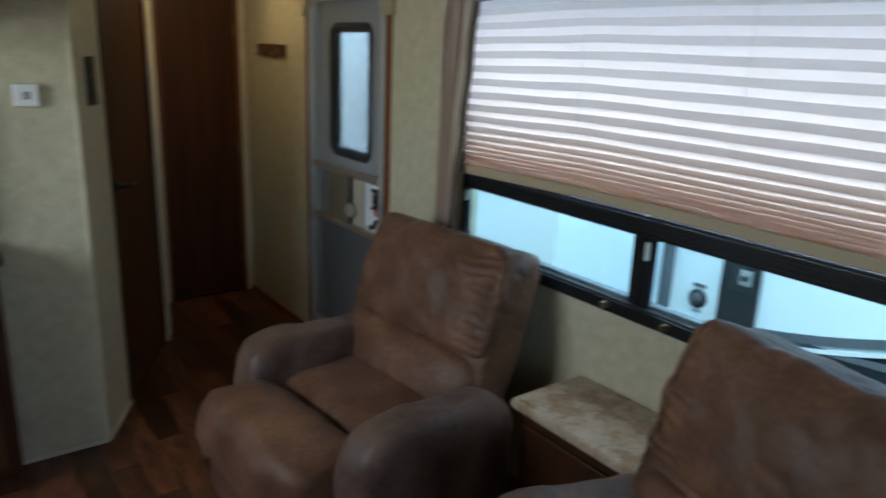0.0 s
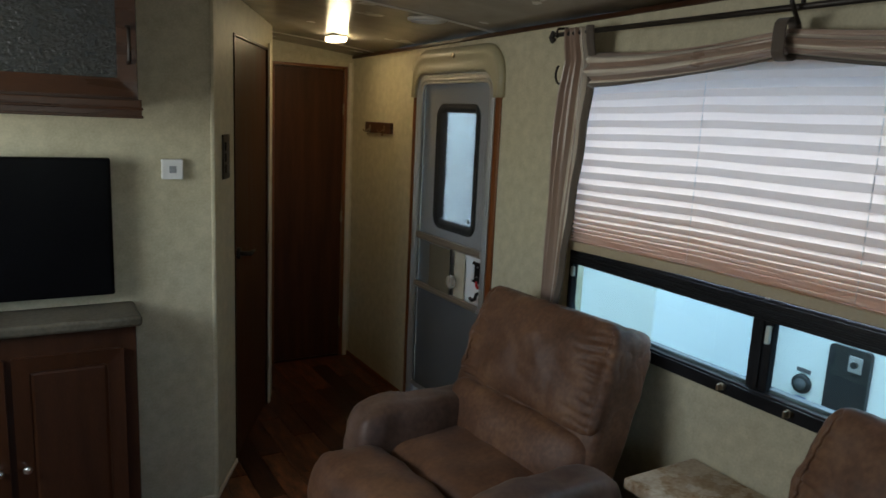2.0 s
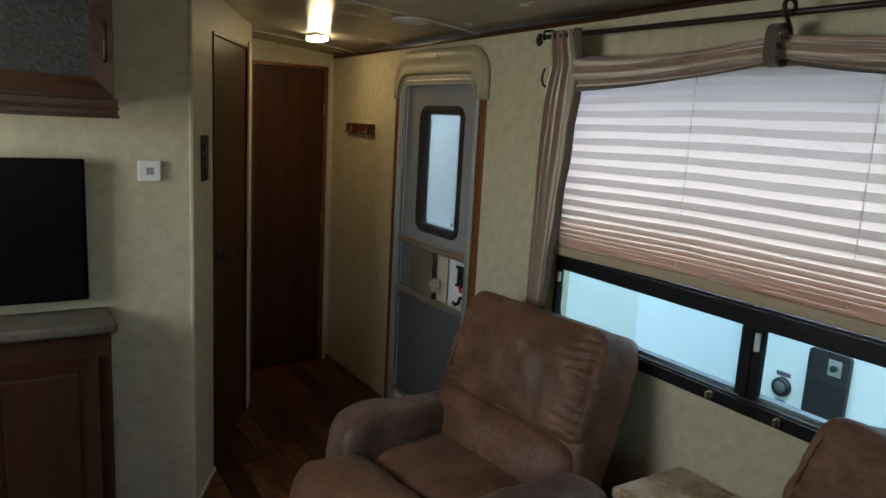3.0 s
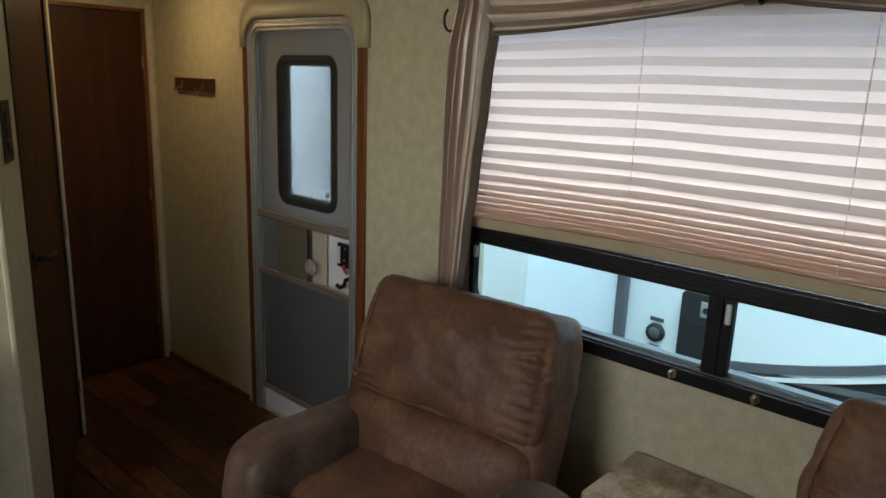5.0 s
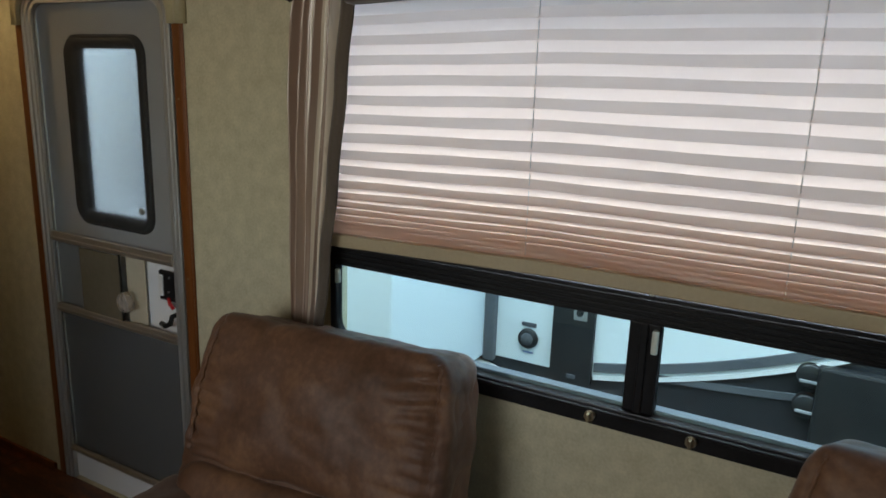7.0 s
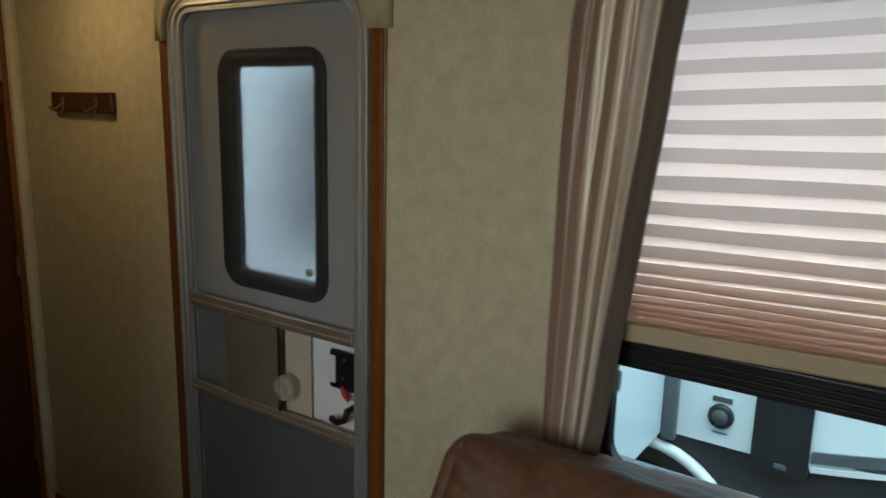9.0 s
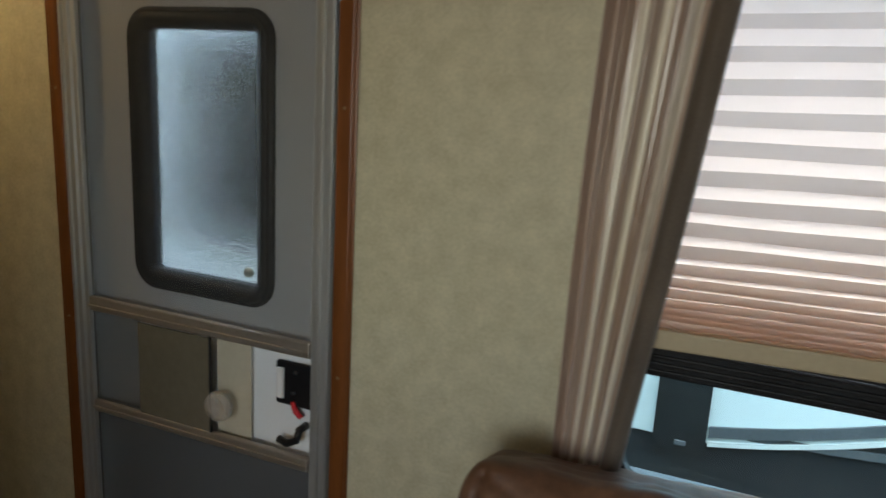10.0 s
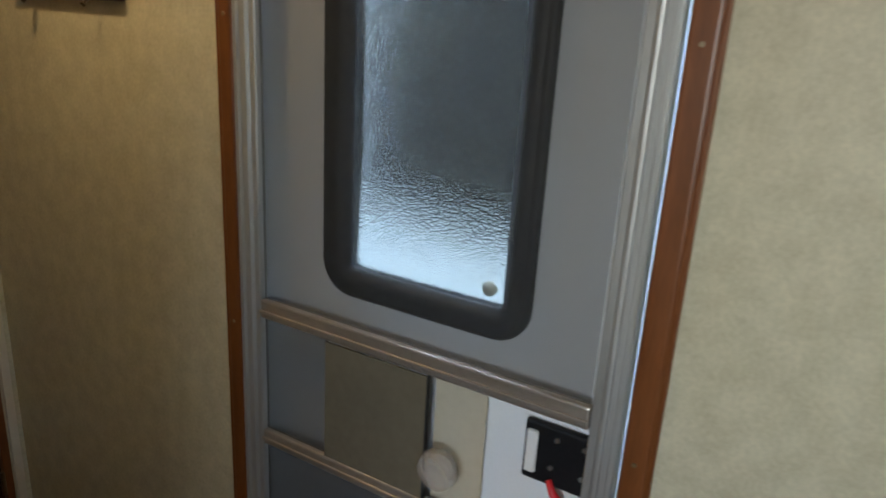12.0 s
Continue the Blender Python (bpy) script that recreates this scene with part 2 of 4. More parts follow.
def arch(y0, y1, zb, zt, r, n=14):
    """Open outline: up one side, over rounded corners, down the other (y, z)."""
    pts = [(y0, zb)]
    for i in range(n + 1):
        a = math.pi - i / n * math.pi / 2
        pts.append((y0 + r + r * math.cos(a), zt - r + r * math.sin(a)))
    for i in range(n + 1):
        a = math.pi / 2 - i / n * math.pi / 2
        pts.append((y1 - r + r * math.cos(a), zt - r + r * math.sin(a)))
    pts.append((y1, zb))
    return pts


def rrect(y0, y1, z0, z1, r, n=6):
    pts = []
    for cy, cz, a0 in ((y1 - r, z1 - r, 0), (y0 + r, z1 - r, 90), (y0 + r, z0 + r, 180), (y1 - r, z0 + r, 270)):
        for i in range(n + 1):
            a = radians(a0 + 90 * i / n)
            pts.append((cy + r * math.cos(a), cz + r * math.sin(a)))
    return pts


def band(bm, outer, inner, x0, x1, closed=False, slope=0.0):
    """A strip between two outlines, from x0 (room side) to x1; slope sets the inner edge back."""
    n = len(outer)
    rows = []
    for (oy, oz), (iy, iz) in zip(outer, inner):
        rows.append([bm.verts.new((x0, oy, oz)), bm.verts.new((x0 + slope, iy, iz)), bm.verts.new((x1, iy, iz)), bm.verts.new((x1, oy, oz))])
    for i in range(n if closed else n - 1):
        a, b = rows[i], rows[(i + 1) % n]
        for k in range(4):
            bm.faces.new((a[k], a[(k + 1) % 4], b[(k + 1) % 4], b[k]))
    if not closed:
        bm.faces.new(rows[0])
        bm.faces.new(rows[-1][::-1])
    bmesh.ops.recalc_face_normals(bm, faces=bm.faces)
    return bm


def moulding(outline, profile):
    """A strip swept along an outline; profile gives (distance inwards from the edge, x)."""
    bm = bmesh.new()
    lines = [[bm.verts.new((x, y, z)) for y, z in outline(d)] for d, x in profile]
    n = len(profile)
    for i in range(n):
        a, b = lines[i], lines[(i + 1) % n]
        for k in range(len(a) - 1):
            bm.faces.new((a[k], a[k + 1], b[k + 1], b[k]))
    bm.faces.new([l[0] for l in lines])
    bm.faces.new([l[-1] for l in lines][::-1])
    bmesh.ops.recalc_face_normals(bm, faces=bm.faces)
    return bm


def plate(bm, loop, x0, x1):
    a = [bm.verts.new((x0, y, z)) for y, z in loop]
    b = [bm.verts.new((x1, y, z)) for y, z in loop]
    bm.faces.new(a)
    bm.faces.new(b[::-1])
    for i in range(len(loop)):
        j = (i + 1) % len(loop)
        bm.faces.new((a[i], b[i], b[j], a[j]))
    bmesh.ops.recalc_face_normals(bm, faces=bm.faces)
    return bm


SWAP = Matrix(((0, 1, 0, 0), (1, 0, 0, 0), (0, 0, 1, 0), (0, 0, 0, 1)))  # turns a piece of the side wall into one facing along y


def tube(bm, pts, r, n=10, cap=True):
    pts = [Vector(p) for p in pts]
    rings = []
    for i, p in enumerate(pts):
        d = (pts[min(i + 1, len(pts) - 1)] - pts[max(i - 1, 0)]).normalized()
        side = d.orthogonal().normalized() if i == 0 else (last - d * last.dot(d)).normalized()
        last = side
        up = d.cross(side)
        rad = r[i] if isinstance(r, (list, tuple)) else r
        rings.append([bm.verts.new(p + rad * (math.cos(2 * math.pi * k / n) * side + math.sin(2 * math.pi * k / n) * up)) for k in range(n)])
    for a, b in zip(rings, rings[1:]):
        for k in range(n):
            bm.faces.new((a[k], a[(k + 1) % n], b[(k + 1) % n], b[k]))
    if cap:
        bm.faces.new(rings[0][::-1])
        bm.faces.new(rings[-1])
    return bm


def cushion(bm, c, half, power=5.0, n=18, turn=None, shape=None, lumps=0.010, seed=0.0):
    """A stuffed block: a rounded box with soft lumps; shape bends it in its own frame (unit p, offset v)."""
    made = bmesh.ops.create_cube(bm, size=2)
    bmesh.ops.subdivide_edges(bm, edges=list(bm.edges), cuts=n, use_grid_fill=True)
    vs = list(bm.verts)
    for v in vs:
        p = v.co.copy()
        q = p / (abs(p.x) ** power + abs(p.y) ** power + abs(p.z) ** power) ** (1 / power)
        w = Vector((q.x * half[0], q.y * half[1], q.z * half[2]))
        d = noise.noise(w * 9 + Vector((seed, seed, 0))) * lumps + noise.noise(w * 26 + Vector((seed, 0, seed))) * lumps * 0.35
        w += q.normalized() * d
        if shape:
            w = shape(q, w)
        if turn:
            w = turn @ w
        v.co = w + Vector(c)
    return bm


# ---- objects ----
def root(ob):
    while ob.parent:
        ob = ob.parent
    return ob


def solid(name, bm, material, smooth=False):
    me = bpy.data.meshes.new(name)
    bm.to_mesh(me)
    bm.free()
    if smooth:
        for f in me.polygons:
            f.use_smooth = True
    me.materials.append(material)
    return new(name, me)


def part(name, bm, material, parent, label="", smooth=False):
    bm.transform(root(parent).matrix_basis.inverted())
    ob = solid(name, bm, material, smooth)
    ob.parent = parent
    if label:
        tagged(ob, label)
    return ob


def thing(name, at, label, category, group="", kind=""):
    ob = new(name)
    ob.empty_display_size = 0.1
    ob.matrix_basis = Matrix.Translation(at)
    return tagged(ob, label, category, group, kind)


def setting(name, bm, material, label, category, smooth=False):
    return tagged(solid(name, bm, material, smooth), label, category, kind="structure")


# ---- the shell ----
BACK, FRONT, BED = -2.9, -5.2, 1.249
A, B = Vector((-1.215, -0.245, 0)), Vector((-0.68, 0.75, 0))
ALONG = (B - A).normalized()
ANGLE = Matrix.Translation(A) @ Matrix.Rotation(math.atan2(ALONG.y, ALONG.x), 4, "Z")  # x along the angled wall, y behind it
SPAN = (B - A).length

floor = setting("floor", boxed(BACK, 0.0, FRONT, BED + 0.05, -0.06, -0.004), M_FLOORBASE, "dark walnut vinyl plank floor", "floor")

DOOR_HALF, DOOR_TOP = 0.372, 1.835
WIN_Y0, WIN_Y1, WIN_Z0, WIN_Z1 = -2.742, -0.968, 0.822, 1.86
bm = bmesh.new()
TOP = 2.17
box(bm, 0, 0.06, FRONT, WIN_Y0, -0.06, TOP)
box(bm, 0, 0.06, WIN_Y0, WIN_Y1, -0.06, WIN_Z0)
box(bm, 0, 0.06, WIN_Y0, WIN_Y1, WIN_Z1, TOP)
box(bm, 0, 0.06, WIN_Y1, -DOOR_HALF, -0.06, TOP)
box(bm, 0, 0.06, -DOOR_HALF, DOOR_HALF, DOOR_TOP, TOP)
box(bm, 0, 0.06, -DOOR_HALF, DOOR_HALF, -0.06, -0.004)
box(bm, 0, 0.06, DOOR_HALF, BED + 0.05, -0.06, TOP)
setting("wall_east", bm, M_WALL, "mottled beige vinyl-covered side wall", "wall")

BX0, BX1, BTOP = -0.535, -0.042, 1.905
bm = bmesh.new()
box(bm, -0.8, BX0, BED, BED + 0.05, -0.004, TOP)
box(bm, BX1, 0, BED, BED + 0.05, -0.004, TOP)
box(bm, BX0, BX1, BED, BED + 0.05, BTOP, TOP)
setting("wall_north", bm, M_WALL, "beige vinyl end wall with bedroom door", "wall")

D0, D1, DTOP = 0.318, 1.0, 1.925
bm = bmesh.new()
box(bm, 0, D0, 0, 0.05, -0.004, TOP, m=ANGLE)
box(bm, D1, SPAN, 0, 0.05, -0.004, TOP, m=ANGLE)
box(bm, D0, D1, 0, 0.05, DTOP, TOP, m=ANGLE)
setting("wall_angled", bm, M_WALL, "beige vinyl angled bathroom wall", "wall")
setting("wall_hall", boxed(-0.74, -0.68, 0.752, BED, -0.004, TOP), M_WALL, "beige vinyl hall wall", "wall")
setting("wall_west_inner", boxed(BACK, -1.2165, -0.245, -0.195, -0.004, TOP), M_WALL, "beige vinyl wall behind the television", "wall")
# far wall out of view; its opening is made up for the fill lamp
bm = bmesh.new()
OY0, OY1, OZ0, OZ1 = -1.56, -0.5, 1.15, 1.85
box(bm, BACK - 0.06, BACK, FRONT, OY0, -0.06, TOP)
box(bm, BACK - 0.06, BACK, OY1, BED + 0.05, -0.06, TOP)
box(bm, BACK - 0.06, BACK, OY0, OY1, -0.06, OZ0)
box(bm, BACK - 0.06, BACK, OY0, OY1, OZ1, TOP)
setting("wall_west", bm, M_WALL, "plain beige vinyl wall with an added lamp opening", "wall")
# added right behind the end wall to block daylight through the door gaps
setting("wall_light_block", boxed(BACK, 0.0, BED + 0.052, BED + 0.09, -0.06, TOP), M_WALL, "added beige wall blocking light behind the bedroom door", "wall")
# unseen south wall, with a gap invented to hold the second fill lamp
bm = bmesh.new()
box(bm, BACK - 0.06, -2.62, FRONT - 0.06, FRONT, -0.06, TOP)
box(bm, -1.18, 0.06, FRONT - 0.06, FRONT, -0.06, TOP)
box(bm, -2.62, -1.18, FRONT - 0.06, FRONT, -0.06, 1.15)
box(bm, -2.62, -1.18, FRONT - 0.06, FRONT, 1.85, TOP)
setting("wall_south", bm, M_WALL, "plain beige vinyl wall with an added lamp opening", "wall")

bm = bmesh.new()
cols = [(BACK - 0.06) * i / 24 for i in range(25)]
lo = [[bm.verts.new((x, y, ceiling_z(x, y) + dz)) for x in cols] for y, dz in ((FRONT, 0), (-1.5, 0), (BED + 0.05, 0), (BED + 0.05, 0.2), (-1.5, 0.2), (FRONT, 0.2))]
for r in range(6):
    a, b = lo[r], lo[(r + 1) % 6]
    for i in range(24):
        bm.faces.new((a[i], a[i + 1], b[i + 1], b[i]))
bm.faces.new([r[0] for r in lo])
bm.faces.new([r[-1] for r in lo][::-1])
bmesh.ops.recalc_face_normals(bm, faces=bm.faces)
ceiling = setting("ceiling", bm, M_CEIL, "crowned off-white vinyl ceiling", "ceiling", True)

for sy in (-0.33, 0.93):
    bm = bmesh.new()
    for i in range(12):
        xa, xb = -1.6 * i / 12, -1.6 * (i + 1) / 12
        vs = [bm.verts.new((x, y, ceiling_z(x, y) - d)) for x, y, d in (
            (xa, sy - 0.011, 0.001), (xb, sy - 0.011, 0.001), (xb, sy - 0.007, 0.005), (xa, sy - 0.007, 0.005), (xa, sy + 0.007, 0.005), (xb, sy + 0.007, 0.005), (xa, sy + 0.011, 0.001), (xb, sy + 0.011, 0.001))]
        for f in ((0, 1, 2, 3), (3, 2, 5, 4), (4, 5, 7, 6)):
            bm.faces.new([vs[k] for k in f])
    bmesh.ops.recalc_face_normals(bm, faces=bm.faces)
    setting("ceiling_trim", bm, M_SEAM, "pale plastic ceiling joint strip", "trim")
bm = boxed(-0.016, -0.001, FRONT, -1.5, CEIL + 0.026, CEIL + 0.044, 0.004)
rise = Matrix.Translation((0, -1.5, CEIL + 0.0454)) @ Matrix.Rotation(-math.atan(0.0165), 4, "X")
box(bm, -0.016, -0.001, 0.0, BED + 1.5, -0.0195, -0.0015, 0.004, m=rise)
setting("trim", bm, M_DARKWOOD, "dark wooden cornice strip", "trim")
for y0, y1 in ((0.44, BED - 0.001), (FRONT, -0.445)):
    setting("baseboard", boxed(-0.014, -0.001, y0, y1, 0.0, 0.03, 0.004), M_TRIMWOOD, "reddish wooden floor moulding", "baseboard")
setting("baseboard", boxed(0.0, D0, -0.010, -0.001, 0.0, 0.022, 0.003, m=ANGLE), M_CASING, "cream floor moulding", "baseboard")
setting("baseboard", boxed(-1.52, -1.216, -0.256, -0.246, 0.0, 0.022, 0.003), M_CASING, "cream floor moulding", "baseboard")
setting("trim", boxed(-1.2225, -1.2075, -0.2525, -0.2395, 0.0, 2.07, 0.004), M_WALL, "beige wall corner bead", "trim")

# bedroom door
door = tagged(solid("door_1", boxed(BX0 + 0.022, BX1 - 0.024, BED + 0.008, BED + 0.036, 0.012, BTOP - 0.022, 0.002), M_DOORWOOD), "closed plain dark cherry bedroom door", "door", kind="structure")
bm = bmesh.new()
box(bm, BX0 + 0.001, BX0 + 0.02, BED - 0.004, BED + 0.045, 0, BTOP - 0.001, 0.002)
box(bm, BX1 - 0.022, BX1 - 0.001, BED - 0.004, BED + 0.045, 0, BTOP - 0.001, 0.002)
box(bm, BX0 + 0.02, BX1 - 0.022, BED - 0.004, BED + 0.045, BTOP - 0.02, BTOP - 0.001, 0.002)
part("door_frame", bm, M_TRIMWOOD, door, "reddish wooden frame")
for z in (0.24, 0.95, 1.64):
    part("hinge", tube(bmesh.new(), [(BX1 - 0.027, BED - 0.002, z - 0.035), (BX1 - 0.027, BED - 0.002, z + 0.035)], 0.006), M_BRASS, door)
for x0, x1 in ((BX0 - 0.03, BX0 - 0.003), (BX1 + 0.003, BX1 + 0.026)):
    setting("trim", boxed(x0, x1, BED - 0.012, BED - 0.001, 0, 1.93, 0.003), M_CASING, "cream door casing", "trim")

# bathroom door
door = tagged(solid("door_2", boxed(D0 + 0.012, D1 - 0.012, 0.004, 0.032, 0.012, DTOP - 0.012, 0.002, m=ANGLE), M_DOORWOOD), "closed plain dark cherry bathroom door", "door", kind="structure")
bm = bmesh.new()
box(bm, D0, D0 + 0.011, -0.006, 0.04, 0, DTOP, 0.002, m=ANGLE)
box(bm, D1 - 0.011, D1, -0.006, 0.04, 0, DTOP, 0.002, m=ANGLE)
box(bm, D0 + 0.011, D1 - 0.011, -0.006, 0.04, DTOP - 0.011, DTOP, 0.002, m=ANGLE)
part("door_frame", bm, M_DARKWOOD, door)
bm = tube(bmesh.new(), [(D0 + 0.075, 0.004, 0.975), (D0 + 0.075, -0.008, 0.975)], 0.028, 16)
tube(bm, [(D0 + 0.075, -0.008, 0.975), (D0 + 0.075, -0.05, 0.975)], 0.011, 10)
tube(bm, [(D0 + 0.07, -0.05, 0.975), (D0 + 0.11, -0.055, 0.978), (D0 + 0.165, -0.05, 0.972)], [0.011, 0.010, 0.007], 10)
bm.transform(ANGLE)
part("door_handle", bm, M_IRON, door, "dark bronze lever handle", True)
for z in (0.25, 0.95, 1.65):
    bm = tube(bmesh.new(), [(D1 - 0.014, -0.008, z - 0.035), (D1 - 0.014, -0.008, z + 0.035)], 0.006)
    bm.transform(ANGLE)
    part("hinge", bm, M_BRASS, door)
setting("trim", boxed(D1 + 0.012, D1 + 0.042, -0.012, -0.001, 0, 1.95, 0.003, m=ANGLE), M_CASING, "cream door casing", "trim")

# ---- entry door ----
DX = 0.034
entry = thing("entry_door", (0.03, 0, 0), "closed white caravan entry door behind a screen door", "door", kind="structure")
W = (-0.201, 0.201, 1.043, 1.689)
G = (-0.148, 0.153, 1.088, 1.645)
bm = bmesh.new()
for y0, y1, z0, z1 in ((-0.352, W[0] + 0.02, 0.005, 1.815), (W[1] - 0.02, 0.352, 0.005, 1.815), (W[0] + 0.02, W[1] - 0.02, 0.005, W[2] + 0.02), (W[0] + 0.02, W[1] - 0.02, W[3] - 0.02, 1.815)):
    box(bm, DX, DX + 0.03, y0, y1, z0, z1)
part("door_leaf", bm, M_DOORSKIN, entry)
bm = band(bmesh.new(), rrect(*W, 0.062), rrect(W[0] + 0.012, W[1] - 0.012, W[2] + 0.012, W[3] - 0.012, 0.056), DX - 0.006, DX + 0.03, True, -0.012)
band(bm, rrect(W[0] + 0.012, W[1] - 0.012, W[2] + 0.012, W[3] - 0.012, 0.056), rrect(G[0], G[1], G[2], G[3], 0.014), DX - 0.018, DX + 0.034, True, 0.024)
wf = part("window_frame", bm, M_GASKET, entry, "thick black rounded window frame", True)
part("pane", plate(bmesh.new(), rrect(G[0] - 0.006, G[1] + 0.006, G[2] - 0.006, G[3] + 0.006, 0.014), DX + 0.014, DX + 0.019), M_FROST, wf, "frosted rain-textured glass").visible_shadow = False
part("button", tube(bmesh.new(), [(DX + 0.006, -0.122, 1.118), (DX + 0.013, -0.122, 1.118)], 0.012, 16), M_LATCH, wf, "round grey plug", True)
bm = boxed(DX - 0.014, DX, -0.352, -0.213, 0.832, 0.936, 0.006)
latch = part("latch_plate", bm, M_BLACK, entry, "black latch with red lever")
part("paddle", boxed(DX - 0.021, DX - 0.012, -0.238, -0.219, 0.848, 0.922, 0.004), M_WHITE, latch)
part("red_lever", tube(bmesh.new(), [(DX - 0.018, -0.262, 0.846), (DX - 0.022, -0.273, 0.828), (DX - 0.02, -0.288, 0.814)], [0.005, 0.007, 0.006], 8), M_RED, latch, "red lever", True)
for yy, zz in ((-0.268, 0.916), (-0.262, 0.866), (-0.312, 0.916), (-0.312, 0.866)):
    part("screw", tube(bmesh.new(), [(DX - 0.014, yy, zz), (DX - 0.017, yy, zz)], 0.004, 8), M_CHROME, latch)
bm = tube(bmesh.new(), [(DX - 0.004, -0.29, 0.79), (DX - 0.03, -0.29, 0.79), (DX - 0.034, -0.285, 0.765), (DX - 0.034, -0.26, 0.752), (DX - 0.03, -0.235, 0.756)], 0.009, 10)
part("pull_handle", bm, M_BLACK, entry, "black hooked pull handle", True)
part("kick_plate", boxed(0.012, DX - 0.001, -0.352, 0.352, 0.004, 0.118, 0.003), M_DOORSKIN, entry)

screen = thing("screen_door", (0, 0, 0), "aluminium-framed screen door with sliding middle panel", "screen door", kind="structure")
FRAME = ((0, 0.011), (0, -0.010), (0.003, -0.013), (0.010, -0.013), (0.012, -0.008), (0.021, -0.008), (0.023, -0.0115), (0.027, -0.012), (0.030, -0.0115), (0.034, -0.006), (0.045, -0.006), (0.047, -0.003), (0.047, 0.011))
part("frame", moulding(lambda d: arch(-0.368 + d, 0.368 - d, 0.002, 1.832 - d, max(0.05, 0.095 - d)), FRAME), M_ALU, screen, "shiny ribbed aluminium frame")
for z0, z1, nm in ((0.966, 1.003, "upper_rail"), (0.698, 0.730, "lower_rail"), (0.122, 0.146, "bottom_rail")):
    bm = boxed(-0.009, 0.008, -0.320, 0.320, z0, z1, 0.004)
    box(bm, -0.013, -0.0085, -0.320, 0.320, z0 + 0.010, z0 + 0.017, 0.0015)
    part(nm, bm, M_RAIL, screen, "dull warm aluminium rail")
loop = arch(-0.317, 0.317, 1.0, 1.785, 0.055)
part("screen_mesh", plate(bmesh.new(), loop, 0.001, 0.002), M_SCREEN, screen, "grey insect screen")
part("screen_mesh", boxed(0.001, 0.002, -0.317, 0.317, 0.146, 0.70), M_SCREENLOW, screen, "dense dark grey screen")
part("screen_mesh", boxed(0.001, 0.002, 0.165, 0.317, 0.728, 0.967), M_SCREENMID, screen, "grey insect screen")
slider = part("sliding_panel", boxed(-0.006, -0.002, -0.048, 0.167, 0.728, 0.962, 0.001), M_SMOKE, screen, "smoked brown sliding panel")
part("edge_strip", boxed(-0.008, -0.001, -0.0525, -0.048, 0.728, 0.967, 0.001), M_BLACK, slider)
part("cream_panel", boxed(0.020, 0.024, -0.146, -0.050, 0.720, 0.975, 0.001), M_CREAMPANEL, screen, "cream plastic panel")
bm = tube(bmesh.new(), [(-0.006, -0.082, 0.806), (-0.016, -0.082, 0.806), (-0.026, -0.082, 0.806), (-0.028, -0.082, 0.806)], [0.036, 0.036, 0.033, 0.027], 28)
part("knob", bm, M_CLEARPLASTIC, slider, "clear round plastic knob", True)

surround = thing("door_surround", (0, 0, 1.7), "wooden side trims with an olive-beige plastic hood over the door", "door trim", kind="structure")
for s in (1, -1):
    ya, yb = (0.3725, 0.407) if s > 0 else (-0.411, -0.3725)
    bm = boxed(-0.009, 0.02, ya, yb, 0.0, 1.725, 0.006, seg=3)
    edge = yb if s > 0 else ya
    box(bm, -0.0065, 0.0, min(edge - s * 0.002, edge + s * 0.007), max(edge - s * 0.002, edge + s * 0.007), 0.0, 1.725, 0.003)
    side = part("side_trim", bm, M_TRIMWOOD, surround, "reddish cherry door trim")
    for z in (0.35, 0.94, 1.5):
        part("screw", tube(bmesh.new(), [(-0.008, (ya + yb) / 2, z), (-0.0105, (ya + yb) / 2, z)], 0.0035, 8), M_BRASS, side)
HOOD = ((0, -0.001), (0.001, -0.014), (0.006, -0.022), (0.016, -0.027), (0.026, -0.025), (0.032, -0.022), (0.045, -0.022), (0.056, -0.026), (0.062, -0.022), (0.063, -0.001))


def hood_edge(d):
    """Outline of the hood: deeper over the top than down its sides."""
    k = d / 0.063
    return arch(-0.434 + 0.0645 * k, 0.412 - 0.0425 * k, 1.716, 1.958 - 0.1245 * k, 0.15 - 0.053 * k)


part("hood", moulding(hood_edge, HOOD), M_HOOD, surround, "moulded olive-beige plastic hood", True)
part("button", tube(bmesh.new(), [(-0.022, -0.02, 1.915), (-0.034, -0.02, 1.915)], 0.012, 14), M_BRASS, surround)

# ---- window ----
win = thing("window_1", (0, (WIN_Y0 + WIN_Y1) / 2, WIN_Z0), "wide black-framed caravan window, shade half down", "window", kind="structure")
RAIL0, RAIL1 = 1.085, 1.150
bm = boxed(-0.026, 0.014, WIN_Y0, WIN_Y1, WIN_Z0, 0.874, 0.004)
box(bm, -0.032, -0.024, WIN_Y0, WIN_Y1, WIN_Z0 + 0.034, WIN_Z0 + 0.044, 0.002)
part("sill_bar", bm, M_BLACK, win)
bm = boxed(-0.022, 0.014, WIN_Y0 + 0.022, WIN_Y1 - 0.02, RAIL0, RAIL1, 0.003)
for z in (1.094, 1.107, 1.12, 1.135):
    box(bm, -0.029, -0.022, WIN_Y0 + 0.022, WIN_Y1 - 0.02, z, z + 0.006, 0.002)
part("middle_bar", bm, M_BLACK, win)
part("top_bar", boxed(-0.02, 0.014, WIN_Y0, WIN_Y1, 1.815, WIN_Z1, 0.004), M_BLACK, win)
for y0, y1 in ((WIN_Y0, WIN_Y0 + 0.022), (WIN_Y1 - 0.02, WIN_Y1)):
    part("side_bar", boxed(-0.02, 0.014, y0, y1, 0.874, 1.815, 0.004), M_BLACK, win)
